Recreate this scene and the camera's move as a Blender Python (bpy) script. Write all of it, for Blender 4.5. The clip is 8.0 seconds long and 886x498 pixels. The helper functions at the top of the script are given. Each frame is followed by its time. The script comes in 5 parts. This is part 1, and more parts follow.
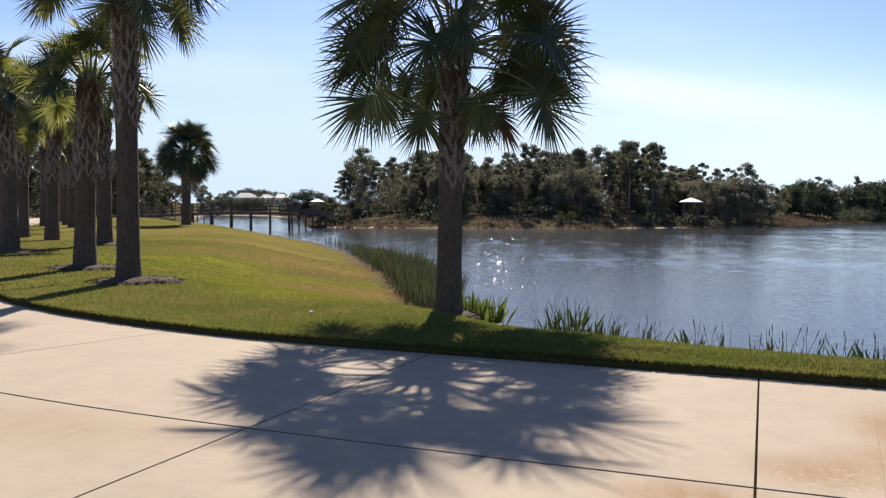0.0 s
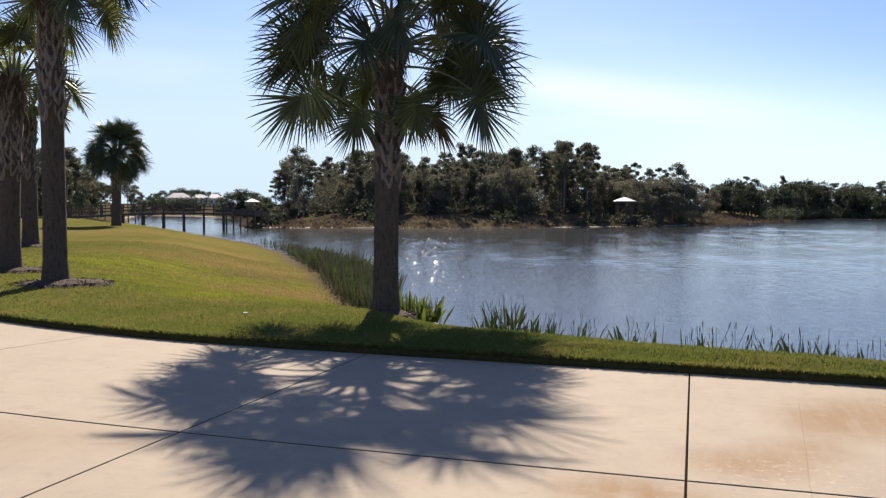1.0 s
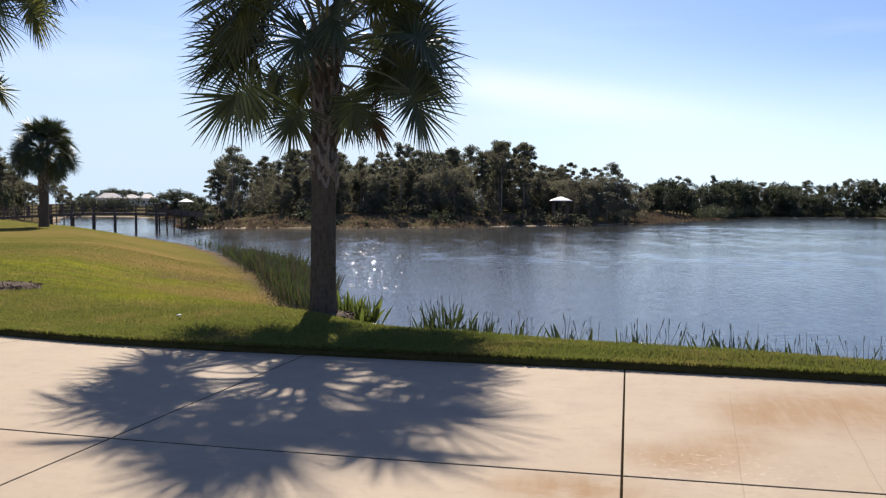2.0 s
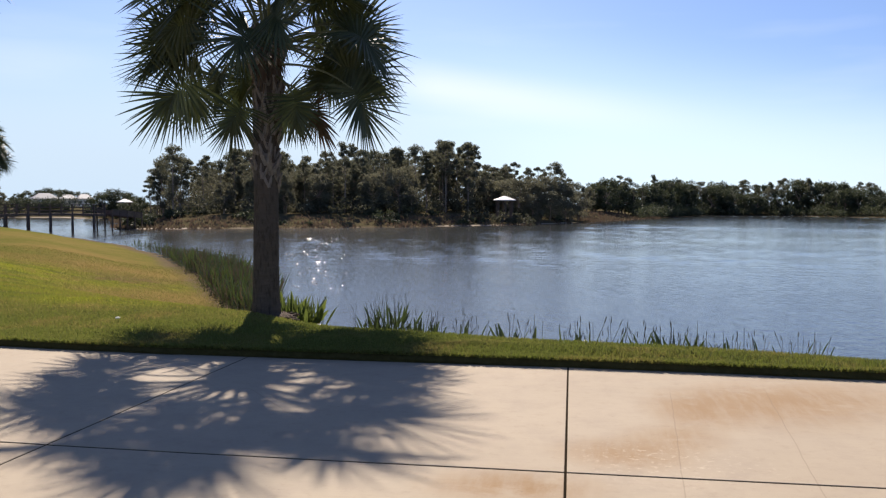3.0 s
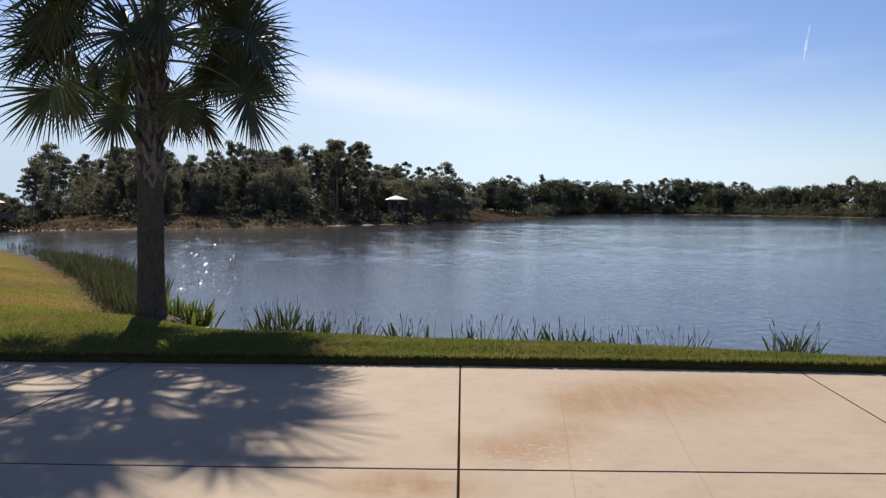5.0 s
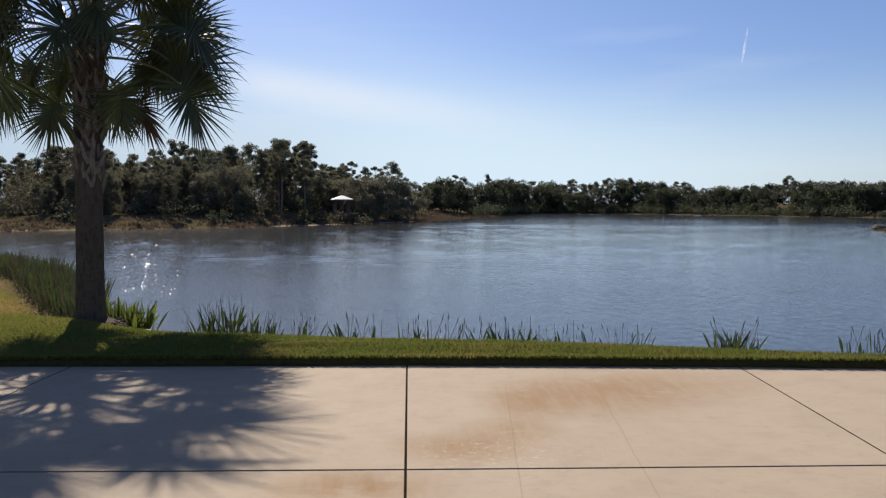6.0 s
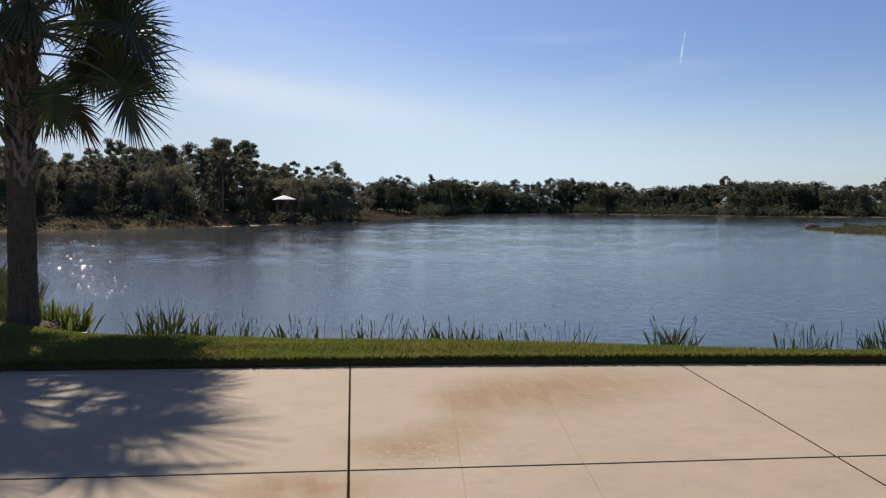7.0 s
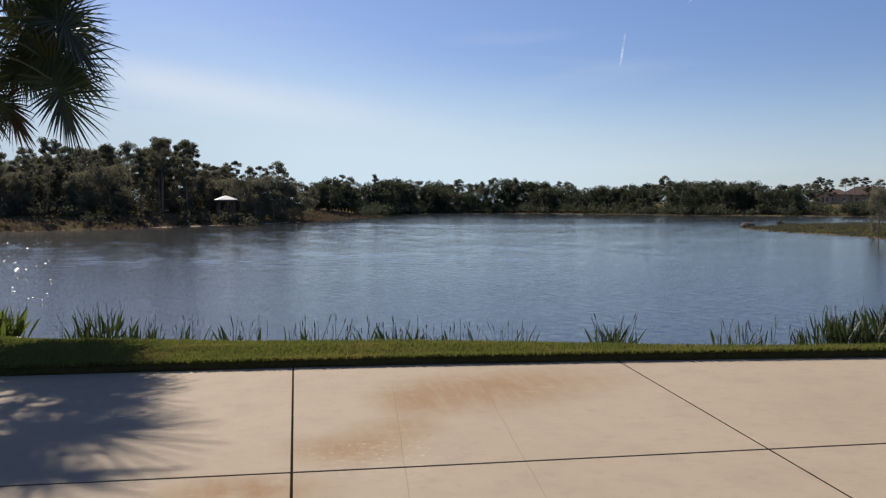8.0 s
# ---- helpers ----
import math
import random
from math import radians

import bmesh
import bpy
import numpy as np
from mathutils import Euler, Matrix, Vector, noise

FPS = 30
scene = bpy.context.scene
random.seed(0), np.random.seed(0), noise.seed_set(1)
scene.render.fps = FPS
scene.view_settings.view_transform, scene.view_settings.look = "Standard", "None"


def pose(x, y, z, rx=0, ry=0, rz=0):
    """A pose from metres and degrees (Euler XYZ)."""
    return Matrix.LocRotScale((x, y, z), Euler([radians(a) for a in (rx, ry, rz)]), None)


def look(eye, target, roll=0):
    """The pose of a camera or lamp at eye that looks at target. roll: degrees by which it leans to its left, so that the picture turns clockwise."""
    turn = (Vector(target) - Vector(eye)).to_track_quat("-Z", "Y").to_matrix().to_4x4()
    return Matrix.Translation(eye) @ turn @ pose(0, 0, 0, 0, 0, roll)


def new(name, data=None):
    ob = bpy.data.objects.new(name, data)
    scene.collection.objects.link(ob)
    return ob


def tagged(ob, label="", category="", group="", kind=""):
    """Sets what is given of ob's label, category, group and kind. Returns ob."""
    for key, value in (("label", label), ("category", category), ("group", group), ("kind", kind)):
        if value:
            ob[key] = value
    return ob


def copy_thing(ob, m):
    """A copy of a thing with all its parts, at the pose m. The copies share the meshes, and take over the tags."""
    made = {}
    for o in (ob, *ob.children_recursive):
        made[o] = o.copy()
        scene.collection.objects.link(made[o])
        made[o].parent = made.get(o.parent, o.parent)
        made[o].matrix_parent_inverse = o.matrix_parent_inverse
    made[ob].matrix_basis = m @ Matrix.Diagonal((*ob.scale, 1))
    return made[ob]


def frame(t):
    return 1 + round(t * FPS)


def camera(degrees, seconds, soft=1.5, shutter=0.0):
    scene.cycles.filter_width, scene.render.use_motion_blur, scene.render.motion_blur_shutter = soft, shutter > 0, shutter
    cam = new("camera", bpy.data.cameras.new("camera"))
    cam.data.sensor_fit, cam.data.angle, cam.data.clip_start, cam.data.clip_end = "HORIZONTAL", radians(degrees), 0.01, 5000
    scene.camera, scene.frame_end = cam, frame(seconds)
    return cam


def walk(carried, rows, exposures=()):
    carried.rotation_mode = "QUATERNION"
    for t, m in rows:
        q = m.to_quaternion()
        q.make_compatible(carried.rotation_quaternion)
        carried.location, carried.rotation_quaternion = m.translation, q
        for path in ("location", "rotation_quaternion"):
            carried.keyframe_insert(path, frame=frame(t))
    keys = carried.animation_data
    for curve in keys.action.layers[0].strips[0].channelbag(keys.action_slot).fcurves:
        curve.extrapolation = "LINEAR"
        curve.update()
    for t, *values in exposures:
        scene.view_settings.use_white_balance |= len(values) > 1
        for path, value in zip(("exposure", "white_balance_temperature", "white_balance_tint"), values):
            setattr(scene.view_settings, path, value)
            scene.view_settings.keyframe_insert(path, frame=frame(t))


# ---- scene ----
cam = camera(52.94, 8.0, soft=1.25)
PATH = [
    (0.0, -0.000, -0.000, 1.601, 20.760, -2.814, -0.518),
    (0.5, 0.006, 0.005, 1.599, 18.747, -2.805, -0.437),
    (1.0, 0.010, 0.011, 1.598, 16.717, -2.800, -0.386),
    (1.5, 0.009, 0.018, 1.598, 14.668, -2.800, -0.320),
    (3.0, 0.015, 0.030, 1.597, 9.158, -2.815, -0.112),
    (3.5, 0.016, 0.031, 1.602, 7.462, -2.828, -0.083),
    (4.0, 0.019, 0.025, 1.603, 5.729, -2.848, -0.041),
    (4.5, 0.017, 0.019, 1.602, 3.952, -2.836, 0.008),
    (6.0, 0.019, 0.030, 1.598, -1.259, -2.858, 0.136),
    (6.5, 0.021, 0.045, 1.596, -3.024, -2.860, 0.134),
    (7.0, 0.026, 0.038, 1.594, -4.886, -2.870, 0.177),
    (7.5, 0.031, 0.025, 1.595, -6.690, -2.882, 0.255),
    (8.0, 0.036, 0.002, 1.602, -8.480, -2.897, 0.319),
]
walk(cam, [(t, pose(x, y, z, 90 + pitch, roll, yaw)) for t, x, y, z, yaw, pitch, roll in PATH],
     exposures=[(0.0, 0.99, 6800, 14), (1.5, 0.97, 6800, 14), (4.5, 0.76, 6850, 14), (8.0, 0.43, 6850, 13)])

# ---------------------------------------------------------------- light
SUN_AZ, SUN_EL = 17.3, 35.5          # degrees; azimuth counted from +y towards -x
SUN_WAY = Vector((-math.sin(radians(SUN_AZ)) * math.cos(radians(SUN_EL)),
                  math.cos(radians(SUN_AZ)) * math.cos(radians(SUN_EL)), math.sin(radians(SUN_EL))))
sun = new("sun", bpy.data.lights.new("sun", "SUN"))
sun.data.energy, sun.data.angle, sun.data.color = 5.0, radians(0.55), (1.0, 0.93, 0.83)
sun.matrix_world = look(SUN_WAY * 60, (0, 0, 0))

world = bpy.data.worlds.new("sky")
scene.world = world
world.use_nodes = True
wn, wl = world.node_tree.nodes, world.node_tree.links
wn.clear()
sky = wn.new("ShaderNodeTexSky")
sky.sky_type, sky.sun_disc = "NISHITA", False
sky.sun_elevation, sky.sun_rotation = radians(SUN_EL), radians(-SUN_AZ)
sky.altitude, sky.air_density, sky.dust_density, sky.ozone_density = 0, 1.0, 0.4, 3.0
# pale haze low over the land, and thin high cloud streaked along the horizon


def world_node(kind, **values):
    n = wn.new(kind)
    for k, v in values.items():
        n.inputs[k.replace("_", " ")].default_value = v
    return n


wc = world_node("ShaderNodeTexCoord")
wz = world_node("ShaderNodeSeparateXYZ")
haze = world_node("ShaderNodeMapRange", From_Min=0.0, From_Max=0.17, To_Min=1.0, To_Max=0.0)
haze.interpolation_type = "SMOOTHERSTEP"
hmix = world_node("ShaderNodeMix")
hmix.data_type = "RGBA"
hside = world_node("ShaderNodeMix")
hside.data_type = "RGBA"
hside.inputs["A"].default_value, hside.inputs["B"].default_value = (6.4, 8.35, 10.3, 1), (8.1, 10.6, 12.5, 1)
tint = world_node("ShaderNodeMix")
tint.data_type, tint.blend_type = "RGBA", "MULTIPLY"
tint.inputs["Factor"].default_value = 1.0
tint.inputs["B"].default_value = (0.79, 0.91, 1.22, 1)
wm = world_node("ShaderNodeMapping")
wm.inputs["Scale"].default_value = (1.3, 1.3, 9.0)
wnoise = world_node("ShaderNodeTexNoise", Scale=1.6, Detail=5.0)
wramp = world_node("ShaderNodeMapRange", From_Min=0.54, From_Max=0.80, To_Max=0.22)
wmix = world_node("ShaderNodeMix")
wmix.data_type = "RGBA"
wmix.inputs["B"].default_value = (11.0, 11.8, 12.8, 1)
wb = world_node("ShaderNodeBackground", Strength=0.053)
wo = world_node("ShaderNodeOutputWorld")
wl.new(wc.outputs["Generated"], wm.inputs["Vector"])
wl.new(wc.outputs["Generated"], wz.inputs["Vector"])
wl.new(wm.outputs["Vector"], wnoise.inputs["Vector"])
wl.new(wnoise.outputs["Fac"], wramp.inputs["Value"])
wl.new(sky.outputs["Color"], tint.inputs["A"])
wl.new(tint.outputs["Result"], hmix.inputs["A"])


def world_math(op, a, b):
    n = wn.new("ShaderNodeMath")
    n.operation = op
    for sock, v in zip(n.inputs, (a, b)):
        if hasattr(v, "is_output"):
            wl.new(v, sock)
        else:
            sock.default_value = v
    return n.outputs[0]


def world_span(v, a, b, c, d):
    n = world_node("ShaderNodeMapRange", From_Min=a, From_Max=b, To_Min=c, To_Max=d)
    n.interpolation_type = "SMOOTHSTEP"
    wl.new(v, n.inputs["Value"])
    return n.outputs["Result"]


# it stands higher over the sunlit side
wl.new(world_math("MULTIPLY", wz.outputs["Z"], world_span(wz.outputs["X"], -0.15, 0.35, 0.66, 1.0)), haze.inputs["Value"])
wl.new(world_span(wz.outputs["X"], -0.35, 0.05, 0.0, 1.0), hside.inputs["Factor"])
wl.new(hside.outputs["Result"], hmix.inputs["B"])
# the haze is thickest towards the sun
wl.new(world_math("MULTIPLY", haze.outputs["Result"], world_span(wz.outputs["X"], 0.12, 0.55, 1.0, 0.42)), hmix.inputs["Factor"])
# one long thin cirrus band that sinks towards the right, brightest at its middle
slope = world_math("ADD", wz.outputs["Z"], world_math("MULTIPLY", world_math("MAXIMUM", wz.outputs["X"], -0.25), 0.145))
slope = world_math("ADD", slope, world_math("MULTIPLY", world_math("SUBTRACT", wnoise.outputs["Fac"], 0.5), 0.030))
band = world_span(world_math("ABSOLUTE", world_math("SUBTRACT", slope, 0.108), 0.0), 0.0, 0.034, 1.0, 0.0)
along = world_math("MULTIPLY", world_span(wz.outputs["X"], -0.25, -0.16, 0.0, 1.0), world_span(wz.outputs["X"], -0.17, 0.22, 1.0, 0.0))
along = world_math("ADD", along, world_span(wz.outputs["X"], -0.56, -0.45, 0.40, 0.0))
band = world_math("MULTIPLY", band, along)
band = world_math("MULTIPLY", band, world_span(wz.outputs["Y"], 0.1, 0.5, 0.0, 1.0))
band = world_math("MULTIPLY", band, world_span(wnoise.outputs["Fac"], 0.30, 0.56, 0.14, 0.46))
wl.new(world_math("MAXIMUM", wramp.outputs["Result"], band), wmix.inputs["Factor"])
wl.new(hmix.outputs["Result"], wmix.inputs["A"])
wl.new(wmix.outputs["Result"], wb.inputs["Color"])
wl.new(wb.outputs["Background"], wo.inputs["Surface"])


# ---------------------------------------------------------------- materials
class Mat:
    """A small writer of node materials."""

    def __init__(self, name):
        self.m = bpy.data.materials.new(name)
        self.m.use_nodes = True
        self.n, self.l = self.m.node_tree.nodes, self.m.node_tree.links
        self.b = self.n["Principled BSDF"]
        self.out = self.n["Material Output"]
        self.pos = self.n.new("ShaderNodeNewGeometry").outputs["Position"]

    def put(self, sock, value):
        if hasattr(value, "is_output"):
            self.l.new(value, sock)
        else:
            sock.default_value = value
        return self

    def set(self, **kw):
        for k, v in kw.items():
            self.put(self.b.inputs[k.replace("_", " ")], v)
        return self

    def mapped(self, scale, turn=0.0):
        m = self.n.new("ShaderNodeMapping")
        m.inputs["Scale"].default_value = scale
        m.inputs["Rotation"].default_value = (0, 0, radians(turn))
        self.l.new(self.pos, m.inputs["Vector"])
        return m.outputs["Vector"]

    def noise(self, scale, detail=4.0, rough=0.55, vec=None, distort=0.0):
        t = self.n.new("ShaderNodeTexNoise")
        t.inputs["Scale"].default_value, t.inputs["Detail"].default_value = scale, detail
        t.inputs["Roughness"].default_value, t.inputs["Distortion"].default_value = rough, distort
        self.l.new(vec or self.pos, t.inputs["Vector"])
        return t.outputs["Fac"]

    def span(self, v, a, b, c=0.0, d=1.0):
        r = self.n.new("ShaderNodeMapRange")
        r.interpolation_type = "SMOOTHSTEP"
        self.l.new(v, r.inputs["Value"])
        for k, x in zip(("From Min", "From Max", "To Min", "To Max"), (a, b, c, d)):
            r.inputs[k].default_value = x
        return r.outputs["Result"]

    def math(self, op, a, b=0.0):
        m = self.n.new("ShaderNodeMath")
        m.operation = op
        self.put(m.inputs[0], a).put(m.inputs[1], b)
        return m.outputs[0]

    def mix(self, fac, a, b):
        m = self.n.new("ShaderNodeMix")
        m.data_type = "RGBA"
        for sock, v in ((m.inputs["Factor"], fac), (m.inputs["A"], a), (m.inputs["B"], b)):
            self.put(sock, (*v, 1) if isinstance(v, tuple) and len(v) == 3 else v)
        return m.outputs["Result"]

    def bump(self, v, strength, distance, base=None):
        b = self.n.new("ShaderNodeBump")
        b.inputs["Strength"].default_value, b.inputs["Distance"].default_value = strength, distance
        self.l.new(v, b.inputs["Height"])
        if base is not None:
            self.l.new(base, b.inputs["Normal"])
        return b.outputs["Normal"]

    def spot(self, x, y, rx, ry, soft=0.6):
        """1 inside an ellipse on the ground, fading out."""
        c = self.n.new("ShaderNodeMapping")
        c.inputs["Location"].default_value = (-x / rx, -y / ry, 0)
        c.inputs["Scale"].default_value = (1 / rx, 1 / ry, 0)
        self.l.new(self.pos, c.inputs["Vector"])
        d = self.n.new("ShaderNodeVectorMath")
        d.operation = "LENGTH"
        self.l.new(c.outputs["Vector"], d.inputs[0])
        return self.span(d.outputs["Value"], 1.0 - soft, 1.0 + soft * 0.4, 1.0, 0.0)

    def line(self, x, y, turn, length, width):
        """1 along a short straight scratch on the ground."""
        a = self.n.new("ShaderNodeVectorMath")
        a.operation = "SUBTRACT"
        a.inputs[1].default_value = (x, y, 0)
        self.l.new(self.pos, a.inputs[0])
        m = self.n.new("ShaderNodeMapping")
        m.inputs["Rotation"].default_value = (0, 0, radians(turn))
        self.l.new(a.outputs[0], m.inputs["Vector"])
        c = self.n.new("ShaderNodeSeparateXYZ")
        self.l.new(m.outputs["Vector"], c.inputs[0])
        wob = self.math("ADD", c.outputs["X"], self.math("MULTIPLY", self.math("SUBTRACT", self.noise(1.5, 2), 0.5), 0.035))
        return self.math("MULTIPLY", self.span(self.math("ABSOLUTE", wob), 0.4 * width, width, 1, 0),
                         self.span(self.math("ABSOLUTE", c.outputs["Y"]), 0.7 * length, length, 1, 0))

    def per_object(self):
        return self.n.new("ShaderNodeObjectInfo").outputs["Random"]

    def per_island(self):
        return self.n.new("ShaderNodeNewGeometry").outputs["Random Per Island"]

    def leafy(self, colour, amount, gloss=0.5):
        """A leaf: light passes through it."""
        t = self.n.new("ShaderNodeBsdfTranslucent")
        self.put(t.inputs["Color"], colour)
        s = self.n.new("ShaderNodeMixShader")
        s.inputs["Fac"].default_value = amount
        self.l.new(self.b.outputs["BSDF"], s.inputs[1])
        self.l.new(t.outputs["BSDF"], s.inputs[2])
        self.l.new(s.outputs["Shader"], self.out.inputs["Surface"])
        self.put(self.b.inputs["Base Color"], colour)
        self.b.inputs["Roughness"].default_value = gloss
        return self


def make_concrete():
    k = Mat("concrete")
    base = k.mix(k.noise(0.55, 3), (0.298, 0.243, 0.173), (0.386, 0.320, 0.234))
    base = k.mix(k.span(k.noise(2.6, 7, 0.7), 0.42, 0.75, 0, 0.5), base, (0.255, 0.205, 0.160))
    base = k.mix(k.span(k.noise(8, 7, 0.75), 0.50, 0.74, 0, 0.42), base, (0.215, 0.160, 0.115))
    # long brush strokes across the slab
    base = k.mix(k.span(k.noise(30, 2, vec=k.mapped((0.08, 1.0, 1))), 0.4, 0.8, 0, 0.18), base, (0.27, 0.22, 0.17))
    base = k.mix(k.span(k.per_object(), 0, 1, 0, 0.12), base, (0.30, 0.235, 0.18))
    # rust-coloured irrigation stains that run on from one to the next
    rag = k.span(k.noise(1.6, 6, 0.66, distort=0.4), 0.22, 0.52, 0.15, 1.0)
    brushed = k.span(k.noise(5, 4, 0.6, vec=k.mapped((2.2, 0.35, 1), 6)), 0.3, 0.62, 0.62, 1.0)
    for x, y, rx, ry, w in ((0.28, 5.82, 0.46, 0.40, 0.85), (0.62, 6.25, 0.36, 0.38, 0.7), (0.86, 7.15, 0.36, 0.75, 0.75), (1.40, 7.40, 0.85, 0.80, 0.8),
                            (2.00, 7.80, 1.05, 0.75, 0.6), (-0.38, 5.02, 0.52, 0.34, 1.0), (-4.9, 4.9, 1.3, 0.6, 0.35)):
        f = k.math("MULTIPLY", k.math("MULTIPLY", k.spot(x, y, rx, ry, 0.9), k.math("MULTIPLY", rag, brushed)), 0.92 * w)
        base = k.mix(f, base, (0.225, 0.128, 0.050))
    # pale crust flaking along the stain
    crust = k.math("MULTIPLY", k.spot(0.55, 5.6, 0.75, 0.55, 0.8), k.span(k.noise(17, 6, 0.75), 0.54, 0.66, 0, 0.7))
    base = k.mix(crust, base, (0.46, 0.38, 0.28))
    for x, y, turn, length in ((0.64, 6.2, 3.6, 1.9), (1.42, 6.3, 4.6, 2.0), (-2.6, 7.0, -38, 0.5)):
        base = k.mix(k.math("MULTIPLY", k.line(x, y, turn, length, 0.006), 0.32), base, (0.15, 0.105, 0.07))
    # small dark specks and tyre-worn scuffs
    base = k.mix(k.span(k.noise(38, 3), 0.66, 0.76, 0, 0.45), base, (0.14, 0.105, 0.08))
    k.set(Base_Color=base, Roughness=0.9, Specular_IOR_Level=0.25)
    n = k.bump(k.noise(110, 5, 0.7), 0.35, 0.004)
    n = k.bump(k.noise(5, 3), 0.2, 0.01, n)
    return k.set(Normal=n).m


def make_joint():
    k = Mat("joint_filler")
    k.set(Base_Color=k.mix(k.noise(9), (0.012, 0.010, 0.007), (0.034, 0.026, 0.017)), Roughness=1.0, Specular_IOR_Level=0.0)
    return k.m


def lawn_colour(k):
    green = k.mix(k.noise(0.5, 4), (0.094, 0.106, 0.025), (0.148, 0.148, 0.038))
    green = k.mix(k.span(k.noise(0.16, 4, 0.6), 0.42, 0.62), green, (0.165, 0.145, 0.045))
    straw = k.mix(k.noise(2.2, 4), (0.275, 0.185, 0.075), (0.205, 0.145, 0.055))
    # bright fresh turf in streaks down the slope, drier turf beside it towards the water
    streak = k.span(k.noise(1.0, 5, 0.62, vec=k.mapped((0.45, 1.8, 1), 42)), 0.36, 0.60)
    for x, y, rx, ry, w in ((-15.0, 21.5, 4.2, 4.4, 0.8), (-10.8, 17.0, 3.6, 2.8, 1.0), (-7.2, 13.8, 3.0, 1.5, 0.95), (-12.6, 24.6, 1.3, 2.0, 0.8)):
        f = k.math("MULTIPLY", k.math("MULTIPLY", k.spot(x, y, rx, ry, 0.85), streak), w)
        green = k.mix(f, green, (0.225, 0.240, 0.026))
    # along the concrete a darker, greener strip: backlit shade put into the colour
    shaded_strip = k.math("MULTIPLY", k.spot(4, 10.2, 11, 2.6, 0.5), k.span(k.noise(0.8, 4), 0.25, 0.6, 0.35, 0.9))
    col = k.mix(shaded_strip, green, (0.098, 0.112, 0.028))
    rough = k.span(k.noise(0.55, 5, 0.62), 0.24, 0.54, 0.25, 1.0)
    for x, y, rx, ry, w in ((-7.6, 17.0, 2.0, 3.2, 0.95), (-10.6, 21.8, 2.0, 4.4, 0.85), (-15.5, 28.0, 3.4, 5.0, 0.9), (-20.5, 33.5, 3.5, 5.0, 0.8), (-30, 42, 9, 9, 0.55), (-18, 25, 2.4, 3.0, 0.4)):
        f = k.math("MULTIPLY", k.math("MULTIPLY", k.spot(x, y, rx, ry, 0.85), rough), w)
        col = k.mix(f, col, straw)
    bare = k.math("MULTIPLY", k.spot(-13.6, 25.0, 1.2, 3.4, 0.8), k.span(k.noise(0.9, 5, 0.7), 0.40, 0.60))
    col = k.mix(bare, col, (0.135, 0.095, 0.055))
    col = k.mix(k.span(k.noise(0.9, 6, 0.68), 0.46, 0.70, 0, 0.6), col, straw)
    return col


def make_ground():
    k = Mat("lawn")
    col = lawn_colour(k)
    col = k.mix(k.span(k.noise(26, 4, 0.7), 0.42, 0.72, 0, 0.7), col, (0.045, 0.055, 0.012))
    # mud below the waterline, pale rough grass on the far banks
    z = k.n.new("ShaderNodeSeparateXYZ")
    k.l.new(k.pos, z.inputs[0])
    far = k.span(z.outputs["Y"], 80, 88)
    wild = k.mix(k.noise(0.25, 5, 0.65), (0.108, 0.084, 0.050), (0.068, 0.066, 0.034))
    wild = k.mix(k.span(k.noise(0.9, 5, 0.7), 0.5, 0.7, 0, 0.8), wild, (0.10, 0.066, 0.042))
    col = k.mix(far, col, wild)
    spit = k.math("MULTIPLY", k.span(z.outputs["X"], 26, 34), k.span(z.outputs["Y"], 95, 85))
    col = k.mix(spit, col, k.mix(k.noise(0.5, 5, 0.65), (0.050, 0.058, 0.018), (0.090, 0.078, 0.030)))
    sand = k.math("MULTIPLY", k.span(z.outputs["Z"], -0.92, -0.84, 1, 0), k.math("MULTIPLY", k.span(k.noise(0.12, 4, 0.6), 0.42, 0.58), k.span(z.outputs["X"], 4, -6)))
    col = k.mix(k.math("MULTIPLY", sand, far), col, (0.42, 0.36, 0.29))
    mud = k.mix(k.noise(3), (0.10, 0.075, 0.05), (0.17, 0.13, 0.09))
    col = k.mix(k.span(z.outputs["Z"], -1.0, -0.93, 1, 0), col, mud)
    k.set(Base_Color=col, Roughness=1.0, Specular_IOR_Level=0.0)
    n = k.bump(k.noise(60, 4, 0.7), 0.8, 0.03)
    n = k.bump(k.noise(7, 4, 0.6), 0.5, 0.05, n)
    return k.set(Normal=n).m


def make_grass():
    k = Mat("grass_blades")
    col = lawn_colour(k)
    col = k.mix(k.span(k.per_island(), 0, 1, 0, 0.5), col, (0.110, 0.150, 0.018))
    k.leafy(col, 0.5, 0.7)
    return k.m


def make_turf():
    k = Mat("turf_edge")
    k.set(Base_Color=k.mix(k.noise(14, 5), (0.03, 0.032, 0.01), (0.085, 0.07, 0.03)), Roughness=1.0, Specular_IOR_Level=0.0,
          Normal=k.bump(k.noise(45, 4), 0.8, 0.03))
    return k.m


